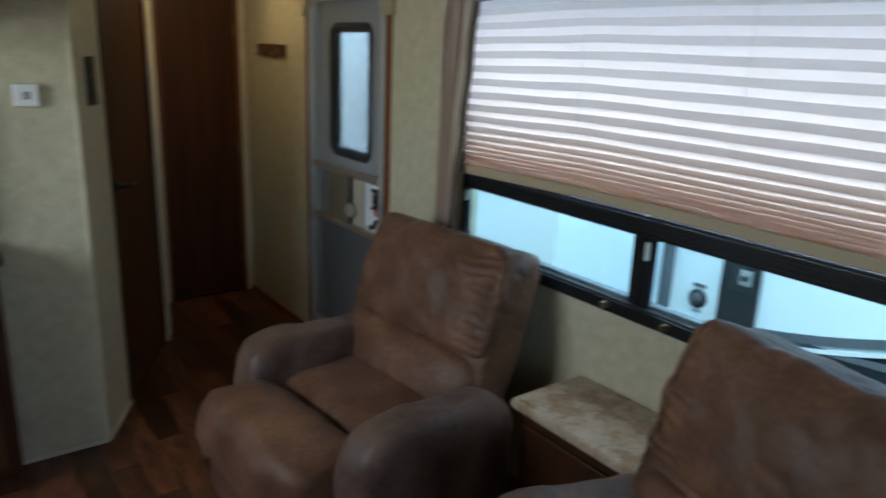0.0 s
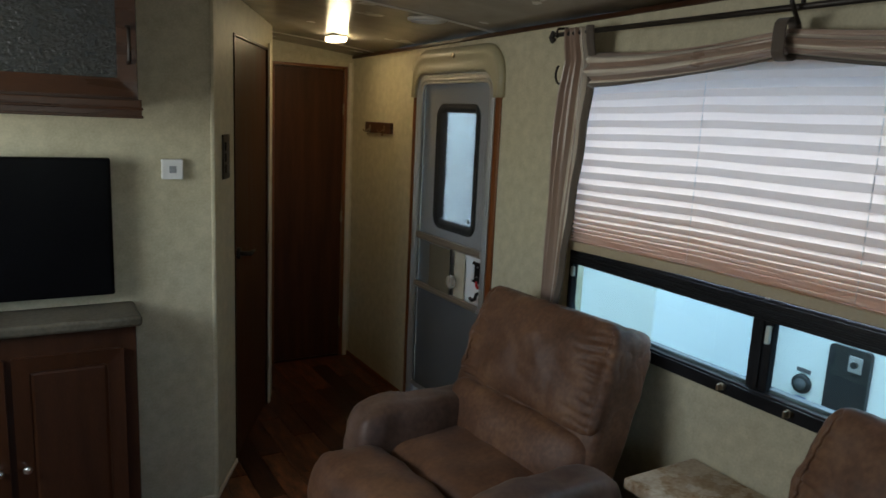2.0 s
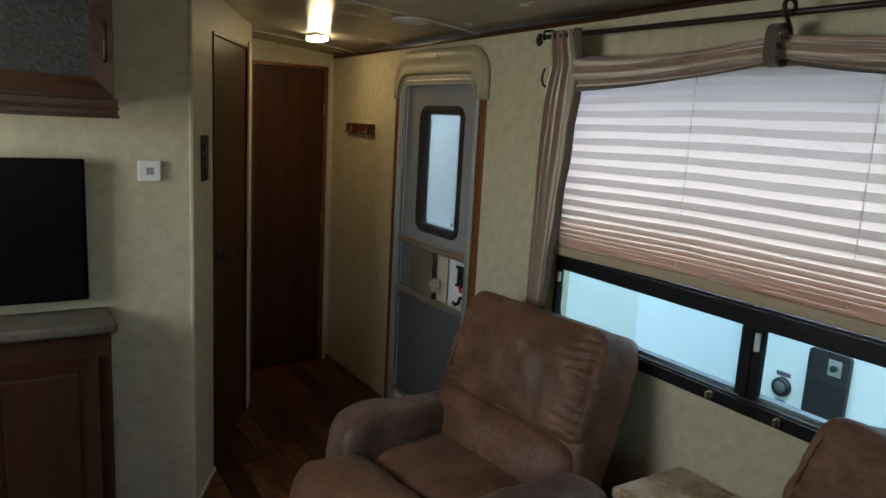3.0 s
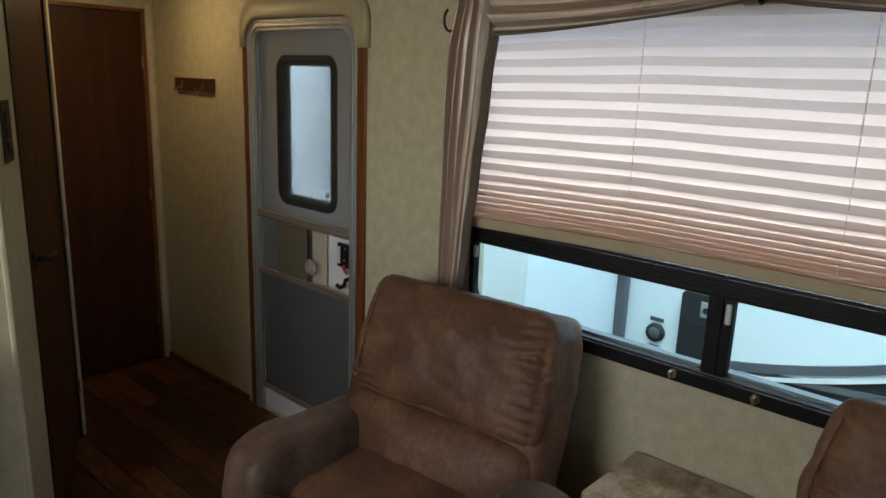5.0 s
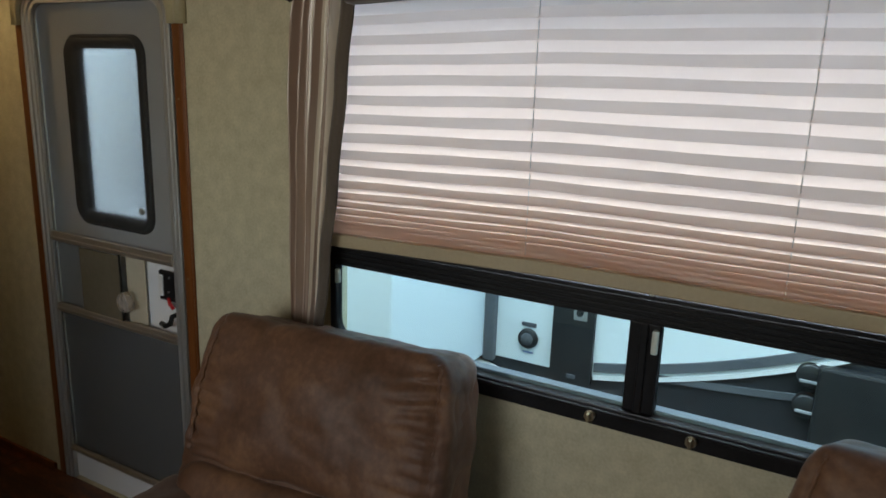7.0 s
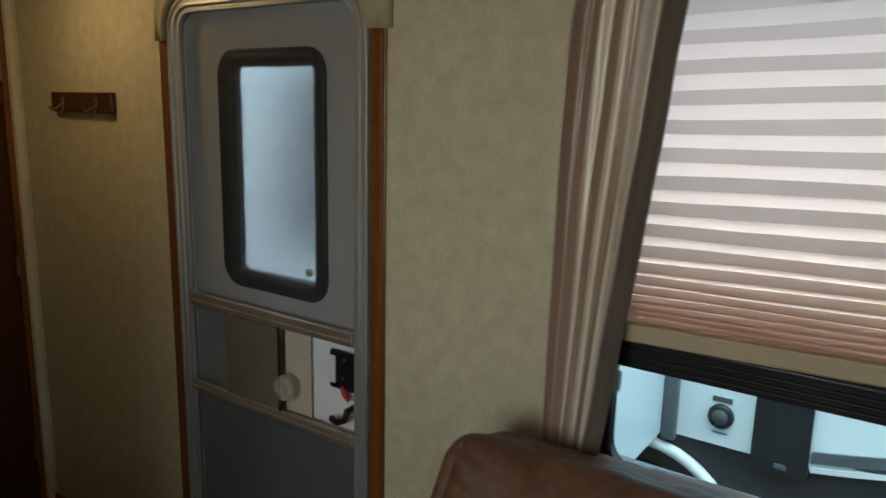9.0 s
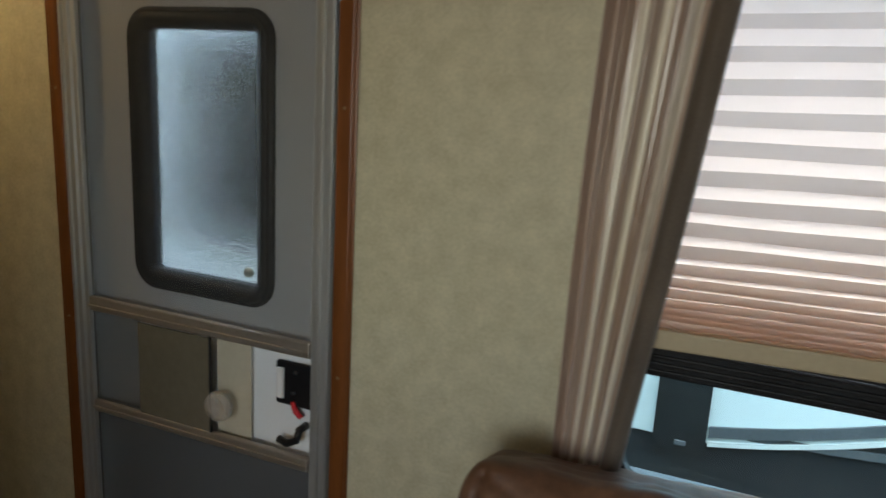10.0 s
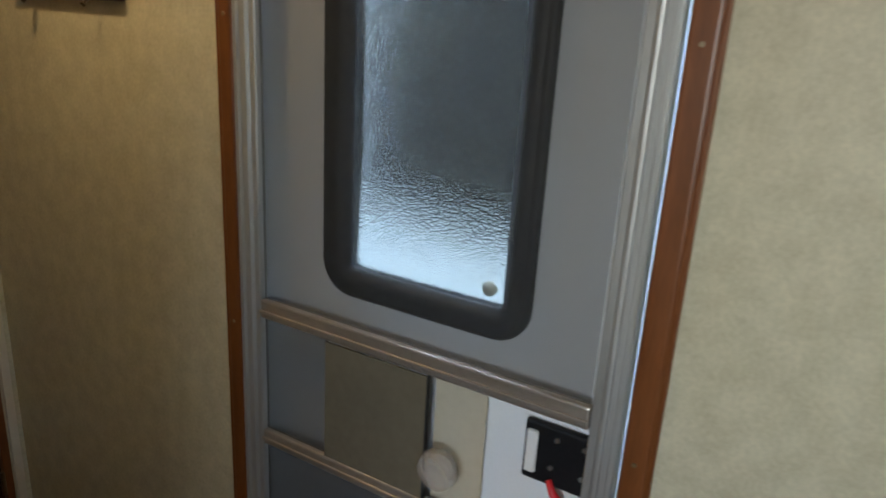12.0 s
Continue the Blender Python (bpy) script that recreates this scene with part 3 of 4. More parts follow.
bm = boxed(-0.016, 0.014, -1.862, -1.792, 0.874, RAIL0, 0.004)
box(bm, -0.022, -0.016, -1.835, -1.818, 0.874, RAIL0, 0.002)
part("mullion", bm, M_BLACK, win)
for y0, y1 in ((WIN_Y0 + 0.022, -1.862), (-1.792, WIN_Y1 - 0.02)):
    part("pane", boxed(-0.004, 0.0, y0, y1, 0.874, RAIL0), M_PANE, win).visible_shadow = False
part("pane", boxed(-0.004, 0.0, WIN_Y0 + 0.022, WIN_Y1 - 0.02, RAIL1, 1.815), M_PANECLEAR, win).visible_shadow = False
part("track", boxed(0.001, 0.03, WIN_Y0 + 0.022, WIN_Y1 - 0.02, 0.872, 0.884, 0.002), M_RVGREY, win, "dark grey metal sliding track")
for yc, sgn in ((WIN_Y1 - 0.02, -1), (WIN_Y0 + 0.022, 1)):
    turn = [(yc + sgn * 0.05 * (1 - math.sin(a)), 0.874 + 0.05 * (1 - math.cos(a))) for a in [math.pi / 2 * k / 8 for k in range(9)]]
    part("corner", plate(bmesh.new(), [(yc, 0.874)] + turn, -0.014, 0.012), M_BLACK, win)
for y0, z0, z1 in ((-0.998, 1.035, 1.075), (-1.852, 1.02, 1.075)):
    part("latch", boxed(-0.03, -0.016, y0 - 0.007, y0 + 0.007, z0, z1, 0.004), M_LATCH, win, "pale plastic latch")
for y in (-1.727, -1.951):
    bm = tube(bmesh.new(), [(-0.026, y, 0.848), (-0.042, y, 0.848)], 0.012, 16)
    box(bm, -0.055, -0.04, y - 0.004, y + 0.004, 0.838, 0.858, 0.002)
    part("turn_knob", bm, M_BRASS, win, "small bronze turn knob")
bm = bmesh.new()
for p, q in (((-2.63, 0.885), (-2.62, 0.925)), ((-2.62, 0.925), (-2.59, 0.925)), ((-2.59, 0.925), (-2.58, 0.885))):
    tube(bm, [(-0.03, *p), (-0.03, *q)], 0.006, 8)
part("clip", bm, M_WHITE, win, "white plastic clip")
part("stop", boxed(-0.03, -0.022, -1.842, -1.83, RAIL1, RAIL1 + 0.012, 0.002), M_CHROME, win)

# pleated shade
S0, S1 = WIN_Y0 + 0.016, WIN_Y1 - 0.018
shade = thing("pleated_shade", (-0.03, -1.84, 1.145), "translucent off-white pleated shade lowered two thirds", "window blind")


def rail_rise(y):
    """The shade hangs a little higher away from the door."""
    return 0.017 * min(1.0, max(0.0, (-0.98 - y) / 0.6))


# folds from the top down: even ones towards the room; the lower ones lie gathered
zs = [1.812]
while zs[-1] > 1.178:
    z = zs[-1]
    zs.append(z - (0.0238 if z > 1.5 else 0.0238 - 0.0046 * (1.5 - z) / 0.15 if z > 1.35 else max(0.0062, 0.0192 - 0.0135 * (1.35 - z) / 0.15)))
bm = bmesh.new()
rows = []
for i, z in enumerate(zs):
    gap = z - zs[i + 1] if i + 1 < len(zs) else 0.0062
    depth = 0.5 * math.sqrt(0.0262 ** 2 - gap ** 2)
    row = []
    for k in range(41):
        y = S0 + (S1 - S0) * k / 40
        up = rail_rise(y) - 0.015 * min(1.0, max(0.0, (z - 1.18) / 0.15))
        row.append(bm.verts.new((-0.034 + (depth if i % 2 else -depth) + 0.0006 * math.sin(k * 1.7 + i), y, z + up + 0.0010 * math.sin(k * 0.55 + i * 0.9))))
    rows.append(row)
for a, b in zip(rows, rows[1:]):
    for k in range(40):
        bm.faces.new((a[k], a[k + 1], b[k + 1], b[k]))
bmesh.ops.recalc_face_normals(bm, faces=bm.faces)
part("pleats", bm, M_SHADE, shade)
bm = boxed(-0.05, -0.022, 0, 1, 1.142, 1.176, 0.004)
bmesh.ops.bisect_plane(bm, geom=bm.verts[:] + bm.edges[:] + bm.faces[:], plane_co=(0, (-1.58 - S0) / (S1 - S0), 0), plane_no=(0, 1, 0))
for v in bm.verts:
    v.co.y = S0 + (S1 - S0) * v.co.y
    v.co.z += rail_rise(v.co.y)
part("bottom_rail", bm, M_SHADERAIL, shade, "tan shade bottom rail")
part("head_rail", boxed(-0.055, -0.021, S0, S1, 1.813, 1.852, 0.004), M_SHADERAIL, shade, "tan shade head rail")
for y in (-1.545, -2.088, -2.63):
    part("cord", tube(bmesh.new(), [(-0.0365, y, 1.178), (-0.0365, y, 1.813)], 0.0012, 6), M_CORD, shade)


# ---- drapes ----
def pale(u):
    """Pale stripes along the satin, by place across its width."""
    return any(lo <= u < hi for lo, hi in ((0.33, 0.43), (0.56, 0.66), (0.82, 0.92)))


def drape_panel(side):
    """side 1: the panel by the door; -1 its mirror at the other end of the window."""
    mid = -1.841 if side > 0 else -1.871
    edges = ((1.958, -0.945, -1.062, -1.106), (1.72, -0.887, -1.046, -1.088), (1.4, -0.876, -1.012, -1.053), (0.9, -0.872, -0.955, -0.990), (0.62, -0.86, -0.935, -0.965))

    def at(z, u):
        for ea, eb in zip(edges, edges[1:]):
            if z >= eb[0] - 1e-6:
                k = (ea[0] - z) / (ea[0] - eb[0])
                l, c, r = (p + (q - p) * k for p, q in zip(ea[1:], eb[1:]))
                return l + (c - l) * u if u <= 1 else c + (r - c) * (u - 1)
        return edges[-1][1]

    d = thing("drape", (-0.07, mid + side * (-0.93 - mid), 1.93), "brown satin drape with dark brown border, tied back", "curtain", "window drapes")
    for nm, u0, u1, m, n in (("cloth", 0.0, 1.0, M_SATIN, 100), ("border", 1.0, 2.0, M_BORDER, 10)):
        bm = bmesh.new()
        rows = []
        for j in range(61):
            z = 1.958 - (1.958 - 0.62) * j / 60
            row = []
            for k in range(n + 1):
                u = u0 + (u1 - u0) * k / n
                y = at(z, u)
                drift = 0.5 * math.sin(z * 2.1)
                wide = u ** 0.8
                amp = 0.017 * (0.7 + 0.3 * math.sin(z * 2 + 1) ** 2)
                wave = math.sin(2 * math.pi * (1.9 * wide + 0.10 * drift + 0.42))
                x = -0.066 - amp * (1 - 2 * abs(wave) ** 0.7) * 0.9 + 0.004 * math.sin(2 * math.pi * 6.1 * u + z * 2.5) + 0.002 * math.sin(z * 11 + u * 5)
                if nm == "border":
                    x = -0.078 + 0.012 * math.sin((u - 1) * math.pi) * -1 + 0.003 * math.sin(z * 26)
                x -= 0.036 * max(0.0, (z - 1.86) / 0.098) ** 0.7
                row.append(bm.verts.new((x, mid + side * (y - mid), z)))
            rows.append(row)
        for a, b in zip(rows, rows[1:]):
            for k in range(n):
                f = bm.faces.new((a[k], a[k + 1], b[k + 1], b[k]))
                f.material_index = int(nm == "cloth" and pale(k / n))
        bmesh.ops.recalc_face_normals(bm, faces=bm.faces)
        ob = part(nm, bm, m, d, "dark brown fabric border" if nm == "border" else "", True)
        ob.data.materials.append(M_SATINPALE)
        so = ob.modifiers.new("thick", "SOLIDIFY")
        so.thickness = 0.003
    return d


drape_panel(1)
drape_panel(-1)

TIE = -1.835


def swag(side):
    y_end = -1.075 if side > 0 else 2 * TIE + 1.075
    d = thing("valance_swag", (-0.085, (y_end + TIE) / 2, 1.8), "draped brown satin swag with dark bottom edge", "valance", "window drapes")
    for nm, v0, v1, m in (("cloth", 0, 1, M_SATIN), ("border", 1.0, 1.14, M_BORDER)):
        bm = bmesh.new()
        rows = []
        for k in range(49):
            s = k / 48
            y = y_end + (TIE - y_end) * s
            sag = 1 - s
            low = 1.762 + 0.066 * s ** 1.7
            high = 1.868 + 0.022 * s - 0.02 * math.sin(math.pi * s)
            row = []
            for j in range(29):
                v = v0 + (v1 - v0) * j / 28
                z = high + (low - high) * v
                pinch = 1 - 0.55 * s ** 6
                x = -0.078 - 0.030 * math.sin(math.pi * min(v, 1.0)) * pinch - 0.011 * pinch * math.cos(2 * math.pi * (2.4 * v + 0.5 * sag)) - 0.0015 * math.sin(5 * 2 * math.pi * v + 3 * s)
                if nm == "border":
                    x -= 0.006 * math.sin((v - 1) / 0.14 * math.pi)
                row.append(bm.verts.new((x, y, z)))
            rows.append(row)
        for a, b in zip(rows, rows[1:]):
            for j in range(28):
                f = bm.faces.new((a[j], a[j + 1], b[j + 1], b[j]))
                f.material_index = int(nm == "cloth" and (5 <= j <= 8 or 17 <= j <= 20 or j >= 26))
        bmesh.ops.recalc_face_normals(bm, faces=bm.faces)
        ob = part(nm, bm, m, d, "dark brown fabric edge" if nm == "border" else "", True)
        ob.data.materials.append(M_SATINPALE)
        so = ob.modifiers.new("thick", "SOLIDIFY")
        so.thickness = 0.003


swag(1)
swag(-1)
strap = thing("valance_strap", (-0.09, TIE, 1.82), "brown fabric strap holding the valance to the rod", "strap")
bm = band(bmesh.new(), rrect(-0.124, -0.056, 1.806, 1.918, 0.03), rrect(-0.120, -0.060, 1.810, 1.914, 0.026), TIE - 0.018, TIE + 0.018, True)
bm.transform(Matrix(((0, 1, 0, 0), (1, 0, 0, 0), (0, 0, 1, 0), (0, 0, 0, 1))))
part("loop", bm, M_BORDER, strap)

rod = thing("curtain_rod", (-0.09, TIE, 1.945), "black wrought-iron curtain rod with scroll ends", "curtain rod")
part("bar", tube(bmesh.new(), [(-0.09, -0.885, 1.942), (-0.09, -2.80, 1.942)], 0.0085, 12), M_IRON, rod, "", True)
for s in (1, -1):
    y = TIE + s * (-0.865 - TIE)
    bm = tube(bmesh.new(), [(-0.09, y, 1.942), (-0.088, y + s * 0.012, 1.95), (-0.088, y + s * 0.02, 1.935), (-0.09, y + s * 0.010, 1.922), (-0.09, y - s * 0.002, 1.928)], [0.009, 0.011, 0.012, 0.011, 0.007], 10)
    part("finial", bm, M_IRON, rod, "", True)
    bm = tube(bmesh.new(), [(-0.001, y - s * 0.03, 1.93), (-0.02, y - s * 0.03, 1.955), (-0.06, y - s * 0.03, 1.967), (-0.10, y - s * 0.03, 1.962), (-0.107, y - s * 0.03, 1.942), (-0.10, y - s * 0.03, 1.930)], 0.005, 8)
    part("bracket", bm, M_IRON, rod, "", True)
bm = tube(bmesh.new(), [(-0.105 + 0.024 * math.cos(a), TIE - 0.03, 1.955 + 0.02 * math.sin(a)) for a in [k * 0.5 - 1.2 for k in range(11)]] + [(-0.09, TIE - 0.03, 1.90)], 0.006, 8)
part("hook", bm, M_IRON, rod, "", True)
for s in (1, -1):
    y = TIE + s * (-0.868 - TIE)
    hook = thing("tieback_hook", (0, y, 1.80), "black wrought-iron tieback hook", "hook", "tieback hooks")
    bm = tube(bmesh.new(), [(-0.001, y - s * 0.04, 1.80), (-0.05, y - s * 0.04, 1.80)], 0.004, 8)
    tube(bm, [(-0.05 - 0.012, y - s * 0.012 + s * 0.028 * math.cos(a), 1.80 + 0.036 * math.sin(a)) for a in [radians(-120 - 24 * k) + math.pi for k in range(11)]], 0.0045, 8)
    part("iron", bm, M_IRON, hook, "", True)

# coat rack
rack = thing("coat_rack", (-0.01, 0.85, 1.51), "short dark wooden coat rack with metal hooks", "coat rack")
part("board", boxed(-0.02, -0.001, 0.657, 1.012, 1.509, 1.573, 0.004), M_RACKWOOD, rack)
for y in (0.735, 0.935):
    bm = boxed(-0.024, -0.02, y - 0.009, y + 0.009, 1.525, 1.556, 0.003)
    tube(bm, [(-0.022, y, 1.535), (-0.045, y, 1.520), (-0.060, y, 1.515), (-0.066, y, 1.528)], 0.004, 8)
    tube(bm, [(-0.022, y, 1.528), (-0.030, y, 1.506), (-0.036, y, 1.499), (-0.041, y, 1.505)], 0.004, 8)
    part("hook", bm, M_BRASS, rack)


# ---- recliners ----
def recliner(at, lean, lift, group):
    """Facing -x in its own frame; built once."""
    c = thing("recliner", at, "brown suede recliner chair with pillow back and padded arms", "armchair", group)
    lean = radians(lean)

    def gathers(q, w):
        w = w.copy()
        ay = abs(q.y)
        w.y *= 1.0 - 0.07 * max(0.0, q.z)
        w.x += 0.02 * max(0.0, q.z) ** 3
        if q.x < 0.1:
            ph = q.z * 5.6 + 0.55 * noise.noise(Vector((ay * 4.0, q.z * 2.5, 3.0 + 5 * (q.y > 0)))) + 0.8 * (0.88 - ay)
            k = math.floor(ph)
            r1 = 0.5 + 0.5 * math.sin(k * 12.9 + 4.1 * (q.y > 0))
            r2 = 0.5 + 0.5 * math.sin(k * 7.3 + 1.7 * (q.y > 0))
            reach = 0.09 + 0.16 * r2
            inner = math.exp(-((0.88 - ay) / reach) ** 2) if ay < 0.88 else max(0.0, 1 - (ay - 0.88) / 0.12)
            f = ph - k - 0.5
            w.x += 0.011 * inner * (0.35 + 0.65 * r1) * (math.exp(-(f / 0.11) ** 2) - 0.35 * math.cos(2 * math.pi * (f + 0.5)))
            w.x += 0.010 * math.exp(-((ay - 0.905) / 0.02) ** 2)
            w.x -= 0.026 * (1 - q.z * q.z) * (1 - q.y * q.y)
        return w

    def gusset(q, w):
        """Side panel of the back, with slanting creases that run out from the front seam."""
        w = w.copy()
        w.y *= 1.0 - 0.065 * max(0.0, q.z)
        w.x += 0.015 * max(0.0, q.z) ** 3
        if q.x > 0:
            w.x -= 0.03 * (1 - q.z) * q.x
        if abs(q.y) > 0.9 and q.z > -0.2:
            ph = q.z * 6.5 - 0.8 * q.x + 0.4 * math.sin(q.z * 9)
            f = ph - math.floor(ph) - 0.5
            w.y -= math.copysign(0.006 * math.exp(-(f / 0.16) ** 2) * max(0.0, 0.35 - q.x) * (0.4 + 0.6 * math.sin(math.floor(ph) * 5.1) ** 2), q.y)
        return w

    def lower(q, w):
        w = w.copy()
        if q.x < 0:
            w.x -= 0.03 * (1 - q.z * q.z) * (1 - q.y * q.y)
        return w

    tilt = Matrix.Rotation(lean, 3, "Y")
    P = lambda d, z: (0.235 + d + (z - 0.40) * math.tan(lean), 0, z + lift * (z - 0.4) / 0.35)
    back = bmesh.new()
    cushion(back, P(-0.015, 0.740), (0.100, 0.366, 0.190), 11.0, 56, tilt, gathers, 0.013, 3.1)
    part("upper_back_cushion", back, M_SUEDE, c, "pillow-top suede back cushion with gathered seams", True).data
    for s in (1, -1):
        line = []
        for k in range(41):
            p = Vector((-1, s * 0.955, -0.93 + 1.86 * k / 40))
            q = p / (1 + abs(p.y) ** 11 + abs(p.z) ** 11) ** (1 / 11)
            w = gathers(q, Vector((q.x * 0.100, q.y * 0.366, q.z * 0.190)))
            w.x -= 0.001
            line.append(tilt @ w + Vector(P(-0.015, 0.740)))
        part("piping", tube(bmesh.new(), line, 0.0042, 8), M_SUEDE, c, "", True)
    low = bmesh.new()
    cushion(low, P(-0.036, 0.462), (0.102, 0.360, 0.140), 6.0, 20, tilt, lower, 0.013, 7.7)
    part("lower_back_cushion", low, M_SUEDE, c, "", True)
    shell = bmesh.new()
    cushion(shell, P(-0.002, 0.585), (0.102, 0.376, 0.340), 11.0, 36, tilt, gusset, 0.004, 1.0)
    part("back_shell", shell, M_SUEDE, c, "", True)
    for s in (1, -1):
        arm = bmesh.new()

        def roll(q, w, s=s):
            w = w.copy()
            if q.z > 0:
                w.y += s * 0.012 * q.z
            w.z -= 0.014 * q.x * max(0.0, q.z)
            return w

        cushion(arm, (-0.045 + 0.03 * (s > 0), s * 0.395 - 0.08 * (s > 0), 0.292 + 0.008 * (s > 0)), (0.305 - 0.012 * (s > 0), 0.104, 0.274), 4.6, 24, None, roll, 0.012, 11.0 + s)
        part("arm", arm, M_SUEDEARM, c, "padded worn arm with grey window sheen in its colour", True)
    seat = bmesh.new()

    def dome(q, w):
        w = w.copy()
        if q.z > 0:
            w.z += 0.02 * (1 - q.x * q.x) * (1 - q.y * q.y)
        return w

    cushion(seat, (0.02, 0, 0.375), (0.225, 0.30, 0.085), 5.0, 18, None, dome, 0.013, 21.0)
    part("seat", seat, M_SUEDE, c, "", True)
    foot = bmesh.new()

    def nose(q, w):
        w = w.copy()
        if q.x < 0:
            w.z -= 0.03 * q.x * q.x
        if q.z > 0:
            w.z += 0.018 * (1 - q.x * q.x) * (1 - q.y * q.y)
        return w

    cushion(foot, (-0.355, 0, 0.365), (0.145, 0.335, 0.105), 4.2, 18, None, nose, 0.014, 31.0)
    part("footrest", foot, M_SUEDE, c, "", True)
    front = bmesh.new()
    cushion(front, (-0.385, 0, 0.17), (0.06, 0.335, 0.12), 6.0, 10, None, None, 0.006, 41.0)
    part("front_panel", front, M_SUEDE, c, "", True)
    base = boxed(-0.33, 0.27, -0.31, 0.31, 0.0, 0.27, 0.02)
    part("base", base, M_GASKET, c, "dark base")
    return c


# built at the origin and then set in place
first = recliner((0, 0, 0), 19, 0.034, "recliners by the window")
first.matrix_basis = pose(-0.545, -1.144, 0, 0, 0, 5)
second = recliner((0, 0, 0), 16, 0.06, "recliners by the window")
second.matrix_basis = pose(-0.578, -2.435, 0, 0, 0, -13)

# ---- side table ----
table = thing("side_table", (-0.16, -1.87, 0), "dark wooden side cabinet with mottled stone-look top", "side table")
bm = boxed(-0.315, -0.006, -2.14, -1.632, 0.53, 0.566, 0.010, seg=3)
part("top", bm, M_LAMINATE, table, "mottled tan stone laminate top")
part("body", boxed(-0.285, -0.016, -2.11, -1.66, 0.0, 0.53, 0.003), M_DARKWOOD, table)
bm = boxed(-0.300, -0.2855, -2.09, -1.68, 0.05, 0.49, 0.004)
part("door", bm, M_DARKWOOD, table)

# ---- media wall ----
CF = -0.445
cab = thing("base_cabinet", (-1.9, -0.34, 0), "dark cherry base cabinet with raised-panel doors", "cabinet")
part("body", boxed(-2.86, -1.538, CF + 0.02, -0.246, 0.0, 0.848, 0.003), M_DARKWOOD, cab)
part("face_frame", boxed(-2.86, -1.531, CF, CF + 0.0195, 0.08, 0.848, 0.003), M_DARKWOOD, cab)
for x0, x1, hx in ((-2.28, -1.935, -1.965), (-1.915, -1.575, -1.885)):
    bm = bmesh.new()
    z0, z1, f = 0.12, 0.775, 0.055
    band(bm, rrect(x0, x1, z0, z1, 0.006, 2), rrect(x0 + f, x1 - f, z0 + f, z1 - f, 0.004, 2), CF - 0.018, CF - 0.001, True, 0.007)
    bm.transform(SWAP)
    d = part("door", bm, M_DARKWOOD, cab)
    part("panel", boxed(x0 + f - 0.004, x1 - f + 0.004, CF - 0.014, CF - 0.002, z0 + f - 0.004, z1 - f + 0.004, 0.012), M_DARKWOOD, d)
    kb = tube(bmesh.new(), [(hx, CF - 0.018, 0.39), (hx, CF - 0.03, 0.39), (hx, CF - 0.036, 0.39), (hx, CF - 0.044, 0.39)], [0.006, 0.006, 0.014, 0.011], 14)
    part("knob", kb, M_CHROME, d, "small metal knob", True)
counter = thing("countertop", (-1.9, -0.36, 0.85), "mottled stone-look laminate countertop", "countertop")
part("slab", boxed(-2.88, -1.512, -0.475, -0.246, 0.849, 0.888, 0.012, seg=3), M_COUNTER, counter)

UF = -0.50
up = thing("wall_cabinet", (-1.9, -0.37, 1.6), "cherry wall cabinet with dark rain-glass door", "cabinet")
part("body", boxed(-2.86, -1.505, UF + 0.02, -0.246, 1.60, 2.05, 0.003), M_CABWOOD, up)
bm = boxed(-2.86, -1.498, UF - 0.004, UF + 0.0195, 1.568, 1.628, 0.004)
box(bm, -2.86, -1.494, UF - 0.012, UF - 0.003, 1.594, 1.604, 0.004)
box(bm, -2.86, -1.494, UF - 0.009, UF - 0.003, 1.568, 1.578, 0.003)
part("bottom_rail", bm, M_CABWOOD, up)
for x0, x1 in ((-2.16, -1.51), (-2.83, -2.175)):
    bm = bmesh.new()
    z0, z1, f = 1.636, 2.02, 0.058
    band(bm, rrect(x0, x1, z0, z1, 0.006, 2), rrect(x0 + f, x1 - f, z0 + f, z1 - f, 0.004, 2), UF - 0.004, UF + 0.018, True, 0.008)
    bm.transform(SWAP)
    d = part("door", bm, M_CABWOOD, up)
    part("glass", boxed(x0 + f - 0.002, x1 - f + 0.002, UF + 0.006, UF + 0.01, z0 + f - 0.002, z1 - f + 0.002), M_RAINGLASS, d, "dark rain-textured glass")
    hx = x1 - 0.024
    bm = tube(bmesh.new(), [(hx, UF - 0.004, 1.745), (hx, UF - 0.024, 1.752), (hx, UF - 0.028, 1.80), (hx, UF - 0.024, 1.848), (hx, UF - 0.004, 1.855)], [0.008, 0.006, 0.005, 0.006, 0.008], 10)
    part("handle", bm, M_IRON, d, "dark arched pull", True)

tv = thing("television", (-2.0, -0.3, 0.888), "flat black television, switched off, on the counter", "television")
bm = boxed(-2.42, -1.582, -0.325, -0.285, 0.935, 1.425, 0.006)
part("case", bm, M_TV, tv)
part("screen", boxed(-2.41, -1.592, -0.3275, -0.3255, 0.955, 1.413, 0.001), M_TV, tv)
part("foot", boxed(-2.15, -1.96, -0.40, -0.27, 0.889, 0.899, 0.004), M_TV, tv)
part("neck", boxed(-2.06, -2.0, -0.315, -0.29, 0.899, 0.94, 0.004), M_TV, tv)
part("label", boxed(-1.99, -1.955, -0.330, -0.3255, 0.938, 0.948, 0.001), M_CHROME, tv)
cable = thing("cable", (-1.97, -0.35, 0.888), "thin black cable hanging over the counter", "cable")
part("wire", tube(bmesh.new(), [(-1.955, -0.33, 0.936), (-1.958, -0.36, 0.915), (-1.965, -0.42, 0.894), (-1.985, -0.47, 0.894), (-2.0, -0.482, 0.87), (-2.02, -0.482, 0.85)], 0.003, 8), M_TV, cable, "", True)

